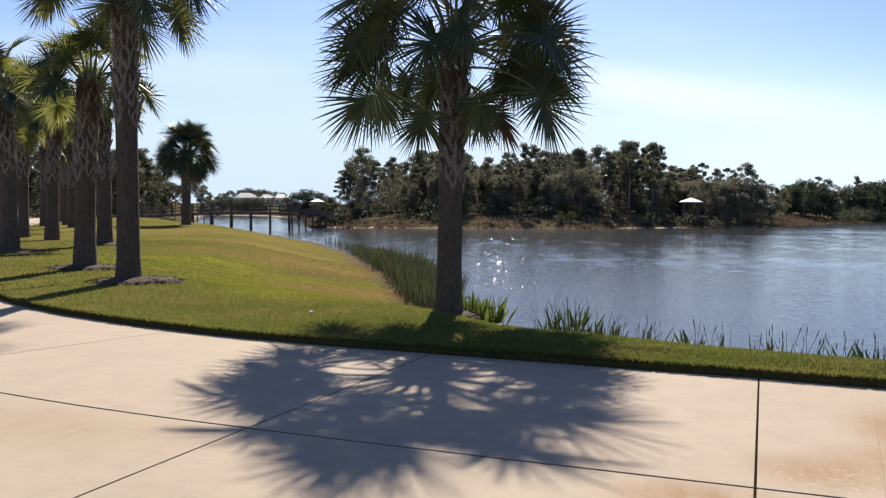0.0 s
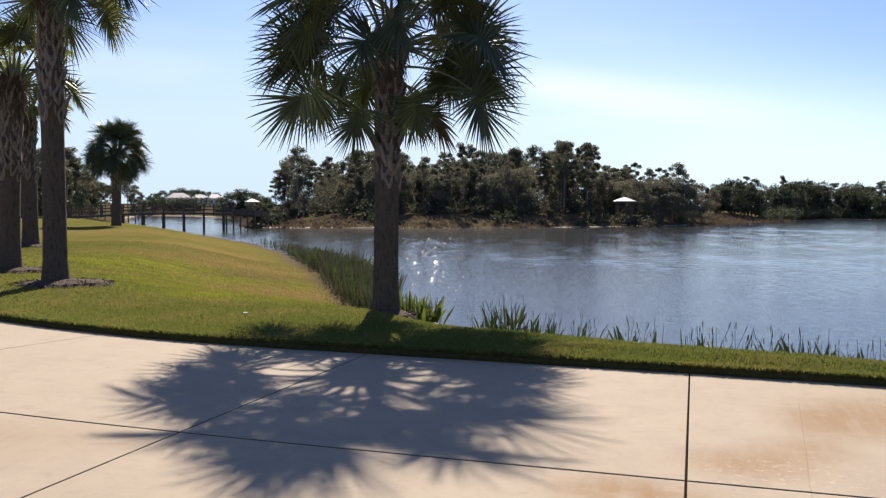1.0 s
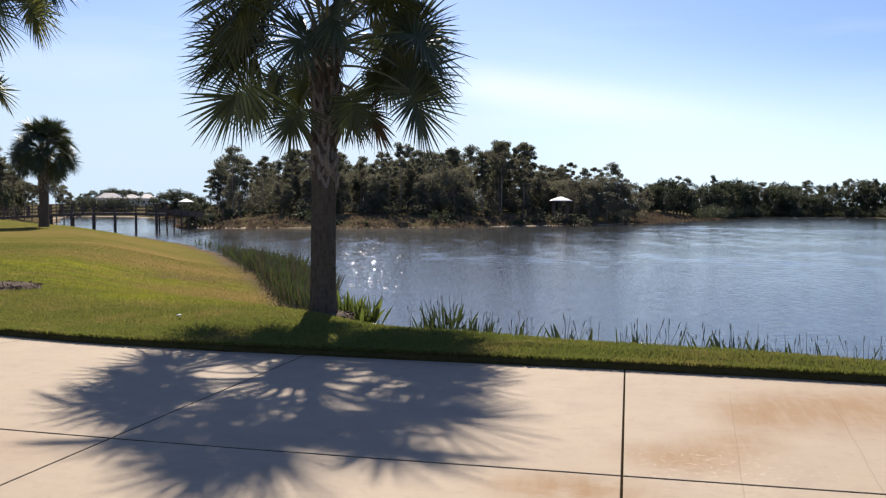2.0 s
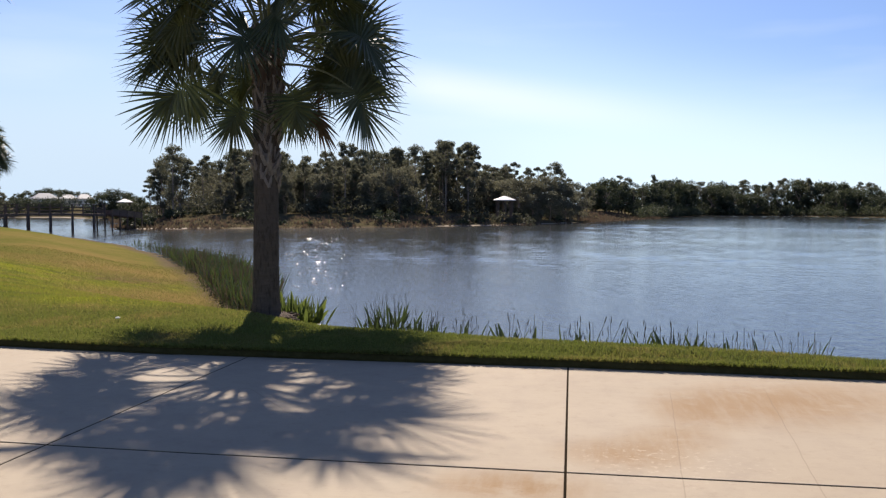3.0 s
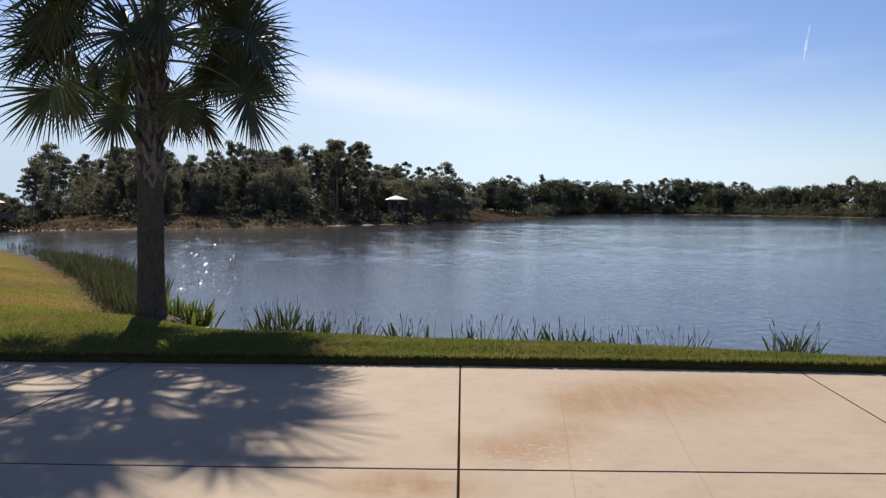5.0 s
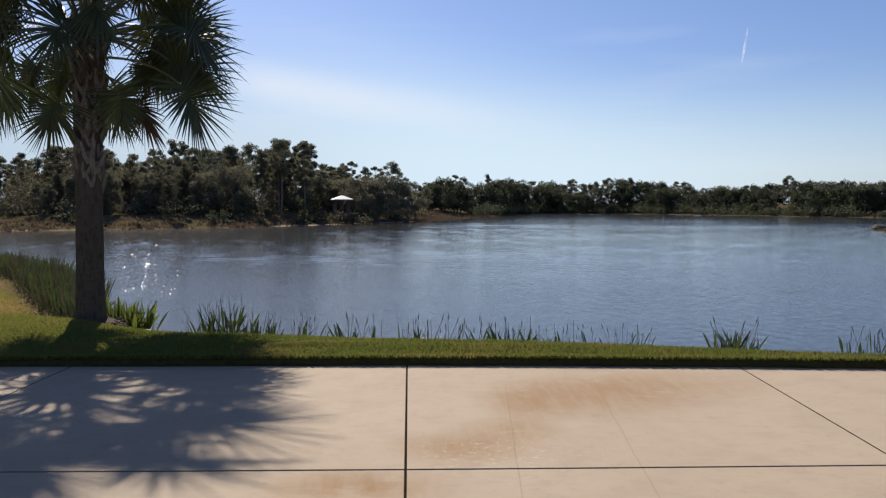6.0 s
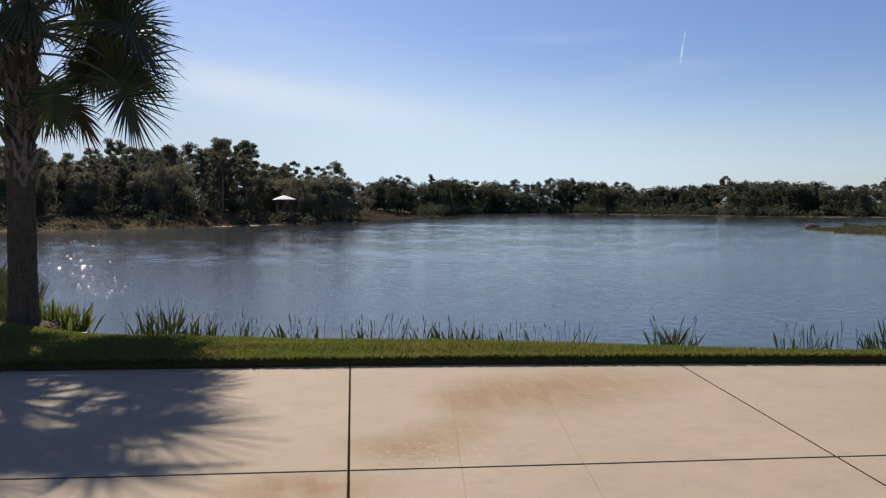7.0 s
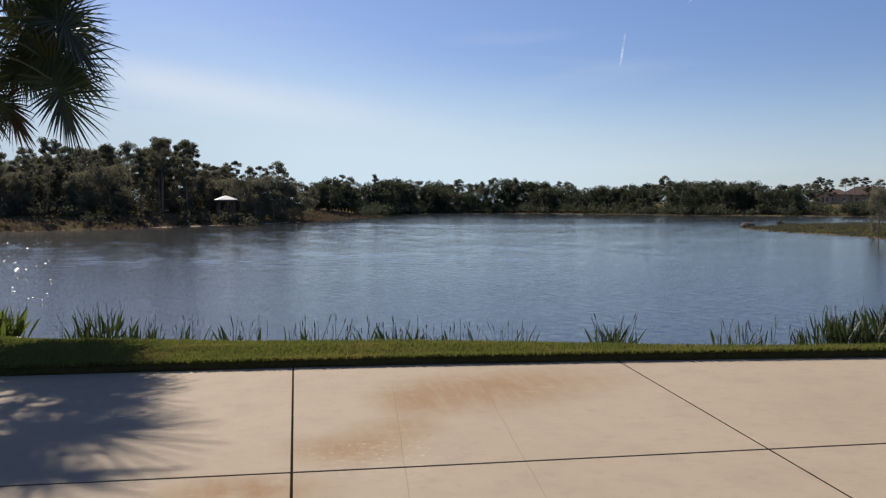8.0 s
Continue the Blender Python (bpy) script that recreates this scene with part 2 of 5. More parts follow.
def make_water():
    k = Mat("lake_water")
    k.set(Base_Color=(0.028, 0.032, 0.034, 1), Roughness=0.09, IOR=1.333)
    calm = k.span(k.noise(0.05, 3, vec=k.mapped((0.5, 1.4, 1), 10)), 0.35, 0.65, 0.35, 1.0)
    n = k.bump(k.math("MULTIPLY", k.noise(4.5, 3, 0.55, vec=k.mapped((0.8, 1.3, 1), -8)), calm), 0.5, 0.024)
    # a breeze roughens the water along the near shore
    c = k.n.new("ShaderNodeSeparateXYZ")
    k.l.new(k.pos, c.inputs[0])
    breeze = k.span(c.outputs["Y"], 22, 70, 1.0, 0.4)
    n = k.bump(k.math("MULTIPLY", k.noise(11, 3, 0.55, vec=k.mapped((0.8, 1.2, 1), 5)), breeze), 0.7, 0.012, n)
    return k.set(Normal=n).m


def make_bark(name, a, b, c):
    k = Mat(name)
    rings = k.noise(9, 3, vec=k.mapped((0.5, 0.5, 3.0)))
    col = k.mix(rings, a, b)
    col = k.mix(k.span(k.noise(22, 5, 0.7, vec=k.mapped((1.0, 1.0, 0.25))), 0.45, 0.75), col, c)
    k.set(Base_Color=col, Roughness=0.95, Specular_IOR_Level=0.08)
    n = k.bump(k.noise(38, 5, 0.7, vec=k.mapped((1, 1, 0.2))), 0.9, 0.03)
    return k.set(Normal=k.bump(rings, 0.5, 0.03, n)).m


def make_leaf(name, a, b, c, amount, gloss=0.45, spread=0.6, apart=0.0):
    k = Mat(name)
    col = k.mix(k.noise(1.2, 3), a, b)
    col = k.mix(k.span(k.per_island(), 0, 1, 0, spread), col, c)
    if apart:
        col = k.mix(k.span(k.per_object(), 0, 1, 0, apart), col, tuple(0.45 * v for v in c))
    return k.leafy(col, amount, gloss).m


def make_plain(name, a, b, scale=4.0, rough=0.7, bumps=0.2, metal=0.0):
    k = Mat(name)
    k.set(Base_Color=k.mix(k.noise(scale, 5, 0.6), a, b), Roughness=rough, Metallic=metal, Specular_IOR_Level=0.05 if rough > 0.8 else 0.5)
    if bumps:
        k.set(Normal=k.bump(k.noise(scale * 6, 4), bumps, 0.02))
    return k.m


CONCRETE, JOINT, LAWN, GRASS, TURF, WATER = make_concrete(), make_joint(), make_ground(), make_grass(), make_turf(), make_water()
BARK = make_bark("palm_bark", (0.080, 0.062, 0.050), (0.130, 0.103, 0.084), (0.042, 0.032, 0.026))
BOOT = make_bark("palm_boot", (0.185, 0.152, 0.132), (0.27, 0.23, 0.20), (0.11, 0.088, 0.072))
FROND = make_leaf("palm_frond", (0.040, 0.054, 0.020), (0.062, 0.074, 0.026), (0.030, 0.042, 0.018), 0.15, 0.5)
# fronds in the sun: the light through them is put into the colour
FROND_SUNLIT = make_leaf("palm_frond_sunlit", (0.140, 0.158, 0.036), (0.225, 0.205, 0.055), (0.085, 0.110, 0.030), 0.5, 0.6)
FROND_DEAD = make_leaf("palm_frond_dead", (0.125, 0.080, 0.050), (0.095, 0.060, 0.038), (0.07, 0.044, 0.028), 0.2, 0.9)
PETIOLE = make_plain("palm_petiole", (0.070, 0.080, 0.032), (0.115, 0.112, 0.048), 8, 0.5)
MULCH = make_plain("mulch", (0.075, 0.055, 0.042), (0.150, 0.115, 0.090), 30, 0.95, 1.0)
REED = make_leaf("reed_leaf", (0.046, 0.070, 0.020), (0.072, 0.094, 0.028), (0.034, 0.050, 0.016), 0.30, 0.45)
REED_LIGHT = make_leaf("water_plant_leaf", (0.100, 0.135, 0.028), (0.140, 0.165, 0.036), (0.060, 0.090, 0.022), 0.42, 0.4)
REED_DRY = make_leaf("reed_dry", (0.105, 0.085, 0.045), (0.075, 0.058, 0.036), (0.055, 0.047, 0.028), 0.25, 0.7)
STEM = make_plain("reed_stem", (0.045, 0.04, 0.024), (0.09, 0.072, 0.042), 6, 0.7, 0)
PINE_BARK = make_bark("pine_bark", (0.26, 0.20, 0.165), (0.34, 0.28, 0.235), (0.16, 0.125, 0.10))
NEEDLE = make_leaf("pine_needles", (0.150, 0.153, 0.096), (0.196, 0.189, 0.123), (0.103, 0.109, 0.070), 0.42, 0.8, 0.6, 0.45)
OAK = make_leaf("oak_leaves", (0.152, 0.149, 0.096), (0.196, 0.183, 0.121), (0.107, 0.109, 0.072), 0.42, 0.8, 0.6, 0.4)
OAK_FAR = make_leaf("far_oak_leaves", (0.070, 0.085, 0.042), (0.098, 0.105, 0.052), (0.045, 0.058, 0.032), 0.32, 0.8, 0.6, 0.5)
SCRUB = make_leaf("scrub_leaves", (0.076, 0.080, 0.047), (0.104, 0.097, 0.060), (0.052, 0.056, 0.036), 0.35, 0.8)
WILD = make_leaf("wild_grass", (0.118, 0.090, 0.064), (0.090, 0.082, 0.048), (0.120, 0.070, 0.052), 0.3, 0.9)
TIMBER = make_plain("bridge_timber", (0.085, 0.065, 0.055), (0.14, 0.11, 0.095), 3, 0.85, 0.4)
ROOF_WHITE = make_plain("white_metal_roof", (0.50, 0.50, 0.51), (0.58, 0.58, 0.59), 1, 0.6, 0)
ROOF_PALE = make_plain("pale_grey_roof", (0.24, 0.24, 0.25), (0.31, 0.31, 0.32), 1, 0.7, 0)
ROOF_BROWN = make_plain("brown_roof_tiles", (0.085, 0.060, 0.052), (0.125, 0.092, 0.080), 2, 0.85, 0.4)
STUCCO = make_plain("tan_stucco", (0.40, 0.27, 0.19), (0.47, 0.33, 0.24), 1.5, 0.9, 0.1)
STUCCO_WHITE = make_plain("pale_stucco", (0.62, 0.58, 0.52), (0.70, 0.66, 0.60), 1.5, 0.9, 0.1)
TRIM_WHITE = make_plain("white_trim", (0.74, 0.73, 0.70), (0.80, 0.79, 0.77), 2, 0.6, 0)
PANE = make_plain("window_glass", (0.03, 0.035, 0.04), (0.05, 0.055, 0.06), 1, 0.08, 0)
DARK_STONE = make_plain("dark_rock", (0.06, 0.055, 0.05), (0.12, 0.105, 0.095), 4, 0.9, 0.5)
STONE = make_plain("pale_stone", (0.62, 0.60, 0.56), (0.78, 0.76, 0.72), 12, 0.8, 0.4)
# vapour trails glow faintly: emission stands in for the sunlight on them
k = Mat("vapour")
k.set(Base_Color=(0.9, 0.9, 0.9, 1), Roughness=1.0, Emission_Color=(1, 1, 1, 1), Emission_Strength=0.55,
      Alpha=k.span(k.noise(0.03, 4), 0.35, 0.7, 0.0, 0.45))
VAPOUR = k.m


# ---------------------------------------------------------------- mesh tools
class Geo:
    """Collects vertices and faces of one mesh."""

    def __init__(self):
        self.v, self.f = [], []

    def face(self, *pts):
        i = len(self.v)
        self.v.extend(tuple(p) for p in pts)
        self.f.append(tuple(range(i, i + len(pts))))

    def box(self, cx, cy, cz, sx, sy, sz, m=None, bevel=0.0):
        """A box with chamfered upright edges when bevel is given."""
        x, y, z, b = sx / 2, sy / 2, sz / 2, bevel
        ring = [(-x + b, -y), (x - b, -y), (x, -y + b), (x, y - b), (x - b, y), (-x + b, y), (-x, y - b), (-x, -y + b)] if b else [(-x, -y), (x, -y), (x, y), (-x, y)]
        n, i = len(ring), len(self.v)
        pts = [Vector((px, py, pz)) for pz in (-z, z) for px, py in ring]
        for p in pts:
            p = p + Vector((cx, cy, cz))
            self.v.append(tuple(m @ p if m else p))
        self.f.append(tuple(range(i + n - 1, i - 1, -1)))
        self.f.append(tuple(range(i + n, i + 2 * n)))
        for j in range(n):
            q = (j + 1) % n
            self.f.append((i + j, i + q, i + n + q, i + n + j))

    def beam(self, a, b, w, h):
        """A bar of w by h from a to b."""
        a, b = Vector(a), Vector(b)
        d = (b - a).normalized()
        s = d.cross(Vector((0, 0, 1)))
        s = (s if s.length > 1e-3 else Vector((1, 0, 0))).normalized()
        u = s.cross(d)
        i = len(self.v)
        for p in (a, b):
            for e, g in ((-1, -1), (1, -1), (1, 1), (-1, 1)):
                self.v.append(tuple(p + s * (e * w / 2) + u * (g * h / 2)))
        self.f += [(i, i + 1, i + 2, i + 3), (i + 7, i + 6, i + 5, i + 4)]
        self.f += [(i + j, i + 4 + j, i + 4 + (j + 1) % 4, i + (j + 1) % 4) for j in range(4)]

    def tube(self, pts, radii, sides=8, cap=True):
        i, pts = len(self.v), [Vector(p) for p in pts]
        side = None
        for j, (p, r) in enumerate(zip(pts, radii)):
            d = (pts[min(j + 1, len(pts) - 1)] - pts[max(j - 1, 0)]).normalized()
            if side is None:
                side = d.orthogonal().normalized()
            side = (side - d * side.dot(d)).normalized()
            other = d.cross(side)
            for q in range(sides):
                a = 2 * math.pi * q / sides
                self.v.append(tuple(p + (side * math.cos(a) + other * math.sin(a)) * r))
        for j in range(len(pts) - 1):
            for q in range(sides):
                a, b = i + j * sides + q, i + j * sides + (q + 1) % sides
                self.f.append((a, b, b + sides, a + sides))
        if cap:
            self.f.append(tuple(i + q for q in range(sides))[::-1])
            self.f.append(tuple(i + (len(pts) - 1) * sides + q for q in range(sides)))

    def mesh(self, name, material, smooth=False):
        me = bpy.data.meshes.new(name)
        me.from_pydata(self.v, [], self.f)
        me.materials.append(material)
        if smooth:
            me.polygons.foreach_set("use_smooth", [True] * len(me.polygons))
        me.update()
        return me


def part(name, geo, material, parent, label="", smooth=False):
    """One mesh under a thing or under a part."""
    ob = new(name, geo if isinstance(geo, bpy.types.Mesh) else geo.mesh(name, material, smooth))
    ob.parent = parent
    return tagged(ob, label)


def thing(name, label, category, group="", kind="", at=(0, 0, 0), turn=0.0, scale=1.0):
    ob = new(name)
    ob.empty_display_size = 0.3
    ob.matrix_basis = pose(*at, 0, 0, turn) @ Matrix.Scale(scale, 4)
    return tagged(ob, label, category, group, kind)


def solid(name, geo, material, label, category, group="", kind="", smooth=False):
    return tagged(new(name, geo.mesh(name, material, smooth)), label, category, group, kind)


def smooth01(x):
    x = np.clip(x, 0, 1)
    return x * x * (3 - 2 * x)


def polar(az, dist, z=0.0):
    return Vector((-math.sin(radians(az)) * dist, math.cos(radians(az)) * dist, z))


# ---------------------------------------------------------------- the lie of the land
WATER_Z = -1.0
SHORE = np.array([
    (10, 13.9), (5, 14.3), (0, 14.9), (-3.5, 15.8), (-6, 17.4), (-8.2, 20.5), (-13.7, 30.7), (-21.4, 42.7), (-29, 53),
    (-38, 63), (-46, 70), (-58, 82), (-72, 99), (-90, 124), (-111, 156), (-104, 162), (-80, 140), (-60, 108), (-53, 93.5),
    (-47.8, 84.2), (-43, 87), (-31, 95), (-23, 100), (-10, 113), (-7, 119), (-2.5, 128), (0.8, 139), (4, 152), (9, 166), (13, 177), (20, 206), (33, 240),
    (53, 236), (64, 207), (75, 172), (87, 152), (99, 138), (122, 122), (112, 100), (84, 91), (62, 87), (50, 86.5),
    (44.6, 88.4), (41.4, 80), (40.2, 68), (40.4, 62), (38.8, 56), (41, 50), (48, 40), (40, 26), (24, 16.5)], float)


def noise2(x, y, s):
    """A cheap smooth wobble of the plan, about -1 to 1."""
    return (np.sin(x * 1.7 * s + 0.6) * np.cos(y * 1.3 * s - 1.1) + 0.6 * np.sin((x + y) * 2.9 * s + 2.0)
            + 0.4 * np.cos((x - 1.6 * y) * 5.3 * s)) / 2.0


def shore_distance(x, y):
    """Metres from the waterline, positive on land."""
    x, y = np.asarray(x, float), np.asarray(y, float)
    best, inside = np.full(x.shape, 1e9), np.zeros(x.shape, bool)
    for (ax, ay), (bx, by) in zip(SHORE, np.roll(SHORE, -1, 0)):
        dx, dy = bx - ax, by - ay
        s = np.clip(((x - ax) * dx + (y - ay) * dy) / (dx * dx + dy * dy), 0, 1)
        best = np.minimum(best, np.hypot(x - ax - s * dx, y - ay - s * dy))
        if dy:
            inside ^= ((ay > y) != (by > y)) & (x < ax + (y - ay) * dx / dy)
    wob = 0.12 * noise2(x, y, 0.8) + 0.05 * np.clip(np.hypot(x, y) / 10, 0, 10) * noise2(x, y, 0.21)
    return np.where(inside, -best, best) + wob


EDGE = [(40, 1.5), (30, 4.6), (20, 6.55), (12, 7.72), (5.84, 8.34), (3, 8.62), (0, 8.82), (-3, 8.88), (-5, 8.92), (-7.1, 9.2), (-9.6, 9.9),
        (-11.9, 11.0), (-15, 13.2), (-20, 17.6), (-28, 25.6), (-38, 36.2), (-50, 50), (-62, 66), (-76, 88)]


def spline(pts, step=0.1):
    """Points along a smooth curve at even steps."""
    out = []
    p = [Vector((*q, 0)) for q in pts]
    p = [2 * p[0] - p[1]] + p + [2 * p[-1] - p[-2]]
    for a, b, c, d in zip(p, p[1:], p[2:], p[3:]):
        for i in range(24):
            t = i / 24
            out.append(0.5 * ((2 * b) + (c - a) * t + (2 * a - 5 * b + 4 * c - d) * t * t + (3 * b - a - 3 * c + d) * t ** 3))
    xy = np.array([(q.x, q.y) for q in out])
    s = np.concatenate([[0], np.cumsum(np.hypot(*np.diff(xy, axis=0).T))])
    u = np.arange(0, s[-1], step)
    return np.stack([np.interp(u, s, xy[:, 0]), np.interp(u, s, xy[:, 1])], 1)


KERB = spline(EDGE)                      # the line where lawn meets concrete
KT = np.gradient(KERB, axis=0)
KT /= np.hypot(KT[:, 0], KT[:, 1])[:, None]
KN = np.stack([KT[:, 1], -KT[:, 0]], 1)  # towards the lawn
PAVED = 13.9                             # depth of the paving


def kerb_distance(x, y):
    """Metres from the edge of the concrete, positive on the lawn."""
    x, y = np.atleast_1d(np.asarray(x, float)), np.atleast_1d(np.asarray(y, float))
    out = np.empty(x.size)
    coarse = np.arange(0, len(KERB), 4)
    for a in range(0, x.size, 4000):
        px, py = x.ravel()[a:a + 4000, None], y.ravel()[a:a + 4000, None]
        i = coarse[np.argmin((px - KERB[coarse, 0]) ** 2 + (py - KERB[coarse, 1]) ** 2, 1)]
        out[a:a + 4000] = (px[:, 0] - KERB[i, 0]) * KN[i, 0] + (py[:, 0] - KERB[i, 1]) * KN[i, 1]
    return out.reshape(x.shape)


def natural_height(x, y):
    """The lie of the land before the paving was cut into it."""
    x, y = np.asarray(x, float), np.asarray(y, float)
    d = shore_distance(x, y)
    width = 4.3 + 1.5 * smooth01((x + 5.2) / 2.4) + 3.2 * smooth01((-6 - x) / 8) + 5.0 * smooth01((y - 80) / 10)
    top = 1.080 + 0.45 * smooth01((y - 82) / 14) + 0.3 * smooth01((d - 8) / 40) * smooth01((y - 60) / 40)
    top = top * (1 - 0.62 * smooth01((x - 2) / 10) * smooth01((y - 108) / 10) * smooth01((60 - d) / 40))
    verge = smooth01((24 - y) / 6)
    top = top + verge * (0.065 * smooth01((x + 4.4) / 1.6) * smooth01((4.5 - x) / 4) - 0.075 * smooth01((x - 1) / 5))
    spit = smooth01((x - 26) / 8) * smooth01((104 - y) / 8)
    top = top * (1 - 0.62 * spit)
    z = WATER_Z + top * smooth01(d / width) + 0.05 * noise2(x, y, 0.35) * smooth01(d / 6) * smooth01((np.hypot(x, y) - 14) / 10)
    return np.where(d < 0, WATER_Z + np.maximum(d * 0.25, -1.6), z)


def ground_height(x, y):
    x, y = np.asarray(x, float), np.asarray(y, float)
    z = natural_height(x, y)
    e = kerb_distance(x, y)
    sunk = smooth01((0.55 - e) / 0.3) * smooth01((e + PAVED + 0.4) / 0.4)
    return z * (1 - sunk) - 0.13 * sunk


def ground_at(x, y):
    return float(ground_height(np.array([x]), np.array([y]))[0])


# ---------------------------------------------------------------- ground, water, pavement
def build_ground():
    az = np.concatenate([np.arange(-42, 54, 0.3), np.arange(54, 318, 3.0)])
    rad = np.concatenate([[0.5, 2, 3.5, 5], 6 * 1.021 ** np.arange(0, 200), [420, 560, 800, 1200, 2000, 3600]])
    rad = np.unique(rad[(rad < 385) | (rad > 400)])
    a, r = np.meshgrid(np.radians(az), rad, indexing="ij")
    x, y = -np.sin(a) * r, np.cos(a) * r
    z = ground_height(x, y)
    n, m = x.shape
    v = np.stack([x, y, z], -1).reshape(-1, 3)
    i = np.arange(n * m).reshape(n, m)
    j = np.roll(i, -1, 0)
    f = np.stack([i[:, :-1], i[:, 1:], j[:, 1:], j[:, :-1]], -1).reshape(-1, 4)
    me = bpy.data.meshes.new("ground")
    me.from_pydata(v.tolist() + [(0, 0, -0.13)], [], f.tolist() + [(int(i[q, 0]), int(j[q, 0]), n * m) for q in range(n)])
    me.materials.append(LAWN)
    me.polygons.foreach_set("use_smooth", [True] * len(me.polygons))
    return tagged(new("ground", me), "mown yellow-green lawn sloping down to the lake", "lawn", kind="structure")


build_ground()


def build_water():
    """The lake: wavelets whose length grows towards the far shore, inside one flat sheet."""
    rad = np.concatenate([np.arange(12, 45, 0.10), np.arange(45, 110, 0.26), np.arange(110, 262, 0.75)])
    a, r = np.meshgrid(np.radians(np.arange(-44, 54, 0.25)), rad, indexing="ij")
    x, y = -np.sin(a) * r, np.cos(a) * r
    z = np.full(x.shape, WATER_Z)
    rg = np.random.default_rng(6)
    gust = 0.75 + 0.35 * noise2(x, y, 0.05) + 0.2 * noise2(x, y, 0.17)
    gust = gust * (1 - 0.45 * smooth01((x - 4) / 22))
    for near, far, length in ((0, 50, 0.42), (38, 120, 1.05), (100, 400, 2.4)):
        share = smooth01((r - near + 8) / 16 if near else 1 + 0 * r) * smooth01((far - r + 8) / 16)
        for k in range(7):
            lam, turn = length * rg.uniform(0.75, 1.6), radians(rg.normal(8, 38))
            p = 2 * np.pi / lam * (np.cos(turn) * y + np.sin(turn) * x) + rg.uniform(0, 6.28)
            p = p + 0.9 * noise2(x, y, 0.9 / length)
            z = z + share * gust * (0.017 if near == 0 else 0.019) * lam / (2 * np.pi) * np.sin(p)
    n, m = x.shape
    i = np.arange(n * m).reshape(n, m)
    f = np.stack([i[:-1, :-1], i[:-1, 1:], i[1:, 1:], i[1:, :-1]], -1).reshape(-1, 4)
    verts = np.stack([x, y, z], -1).reshape(-1, 3).tolist()
    base = len(verts)
    rim = [(420 * math.cos(2 * math.pi * q / 24), 90 + 420 * math.sin(2 * math.pi * q / 24), WATER_Z - 0.09) for q in range(24)]
    me = bpy.data.meshes.new("water")
    me.from_pydata(verts + [(0, 90, WATER_Z - 0.09)] + rim, [], f.tolist() + [(base, base + 1 + q, base + 1 + (q + 1) % 24) for q in range(24)])
    me.materials.append(WATER)
    me.polygons.foreach_set("use_smooth", [True] * len(me.polygons))
    return tagged(new("water", me), "rippled blue-grey lake water reflecting the sky", "lake", kind="structure")


build_water()



def glint_ripples():
    """Short steep wavelets added on the water below the sun for glints, each a low smooth hump."""
    rg, g = random.Random(19), Geo()
    for i in range(300):
        az, dist = 18.0 + rg.gauss(0, 1.45), 27 + 45 * rg.random() ** 1.3
        p = polar(az, dist)
        if float(shore_distance(np.array([p.x]), np.array([p.y]))[0]) > -1.5:
            continue
        size = 0.8 * rg.uniform(0.25, 1.0) ** 1.8 * dist / 25
        wide, deep = 0.075 * size, 0.05 * size
        high = deep * rg.uniform(0.12, 0.30)
        turn = rg.uniform(-0.5, 0.5)
        c, d = math.cos(turn), math.sin(turn)
        k = len(g.v)
        for r in range(7):
            for q in range(7):
                u, v = (q - 3) / 3, (r - 3) / 3
                h = high * math.cos(u * math.pi / 2) * math.cos(v * math.pi / 2)
                x, y = u * wide, v * deep
                g.v.append((p.x + c * x - d * y, p.y + d * x + c * y, WATER_Z + 0.012 + h))
        g.f += [(k + r * 7 + q, k + r * 7 + q + 1, k + r * 7 + q + 8, k + r * 7 + q + 7) for r in range(6) for q in range(6)]
    solid("ripples", g, WATER, "short steep wavelets added below the sun for glints", "ripples", kind="stuff", smooth=True)


glint_ripples()

# bed of dark filler under the slabs
g = Geo()
for i in range(0, len(KERB) - 10, 10):
    p, q = KERB[i], KERB[i + 10]
    g.face((*(p - KN[i] * 0.004), -0.0035), (*(p - KN[i] * PAVED), -0.0035), (*(q - KN[i + 10] * PAVED), -0.0035), (*(q - KN[i + 10] * 0.004), -0.0035))
pavement = solid("pavement", g, JOINT, "pale concrete drive cast in large jointed slabs", "pavement", kind="structure")

# cut face of the turf along the concrete
g = Geo()
prof = ((0.004, -0.03), (-0.004, 0.03), (0.03, 0.075), (0.10, 0.088), (0.45, 0.088), (0.95, 0.060))
rows = []
random.seed(4)
for i in range(0, len(KERB) - 1, 2):
    w = 0.018 * math.sin(i * 0.37) + 0.012 * math.sin(i * 0.91 + 1) + random.uniform(-0.008, 0.008)
    back = KERB[i] + KN[i] * 0.95
    lawn = ground_at(back[0], back[1]) + 0.004
    rows.append([(*(KERB[i] + KN[i] * (o + (w if k else 0) * (k < 4))), lawn if k == 5 else (0.5 * (z + lawn) if k == 4 else z + (0.4 * w if k in (1, 2, 3) else 0))) for k, (o, z) in enumerate(prof)])
for a, b in zip(rows, rows[1:]):
    for k in range(len(prof) - 1):
        g.face(a[k], b[k], b[k + 1], a[k + 1])
turf = solid("turf_edge", g, TURF, "ragged cut edge of the turf beside the concrete", "turf edge", kind="structure")
turf.data.materials.append(LAWN)
turf.data.polygons.foreach_set("material_index", [1 if i % 5 >= 2 else 0 for i in range(len(turf.data.polygons))])


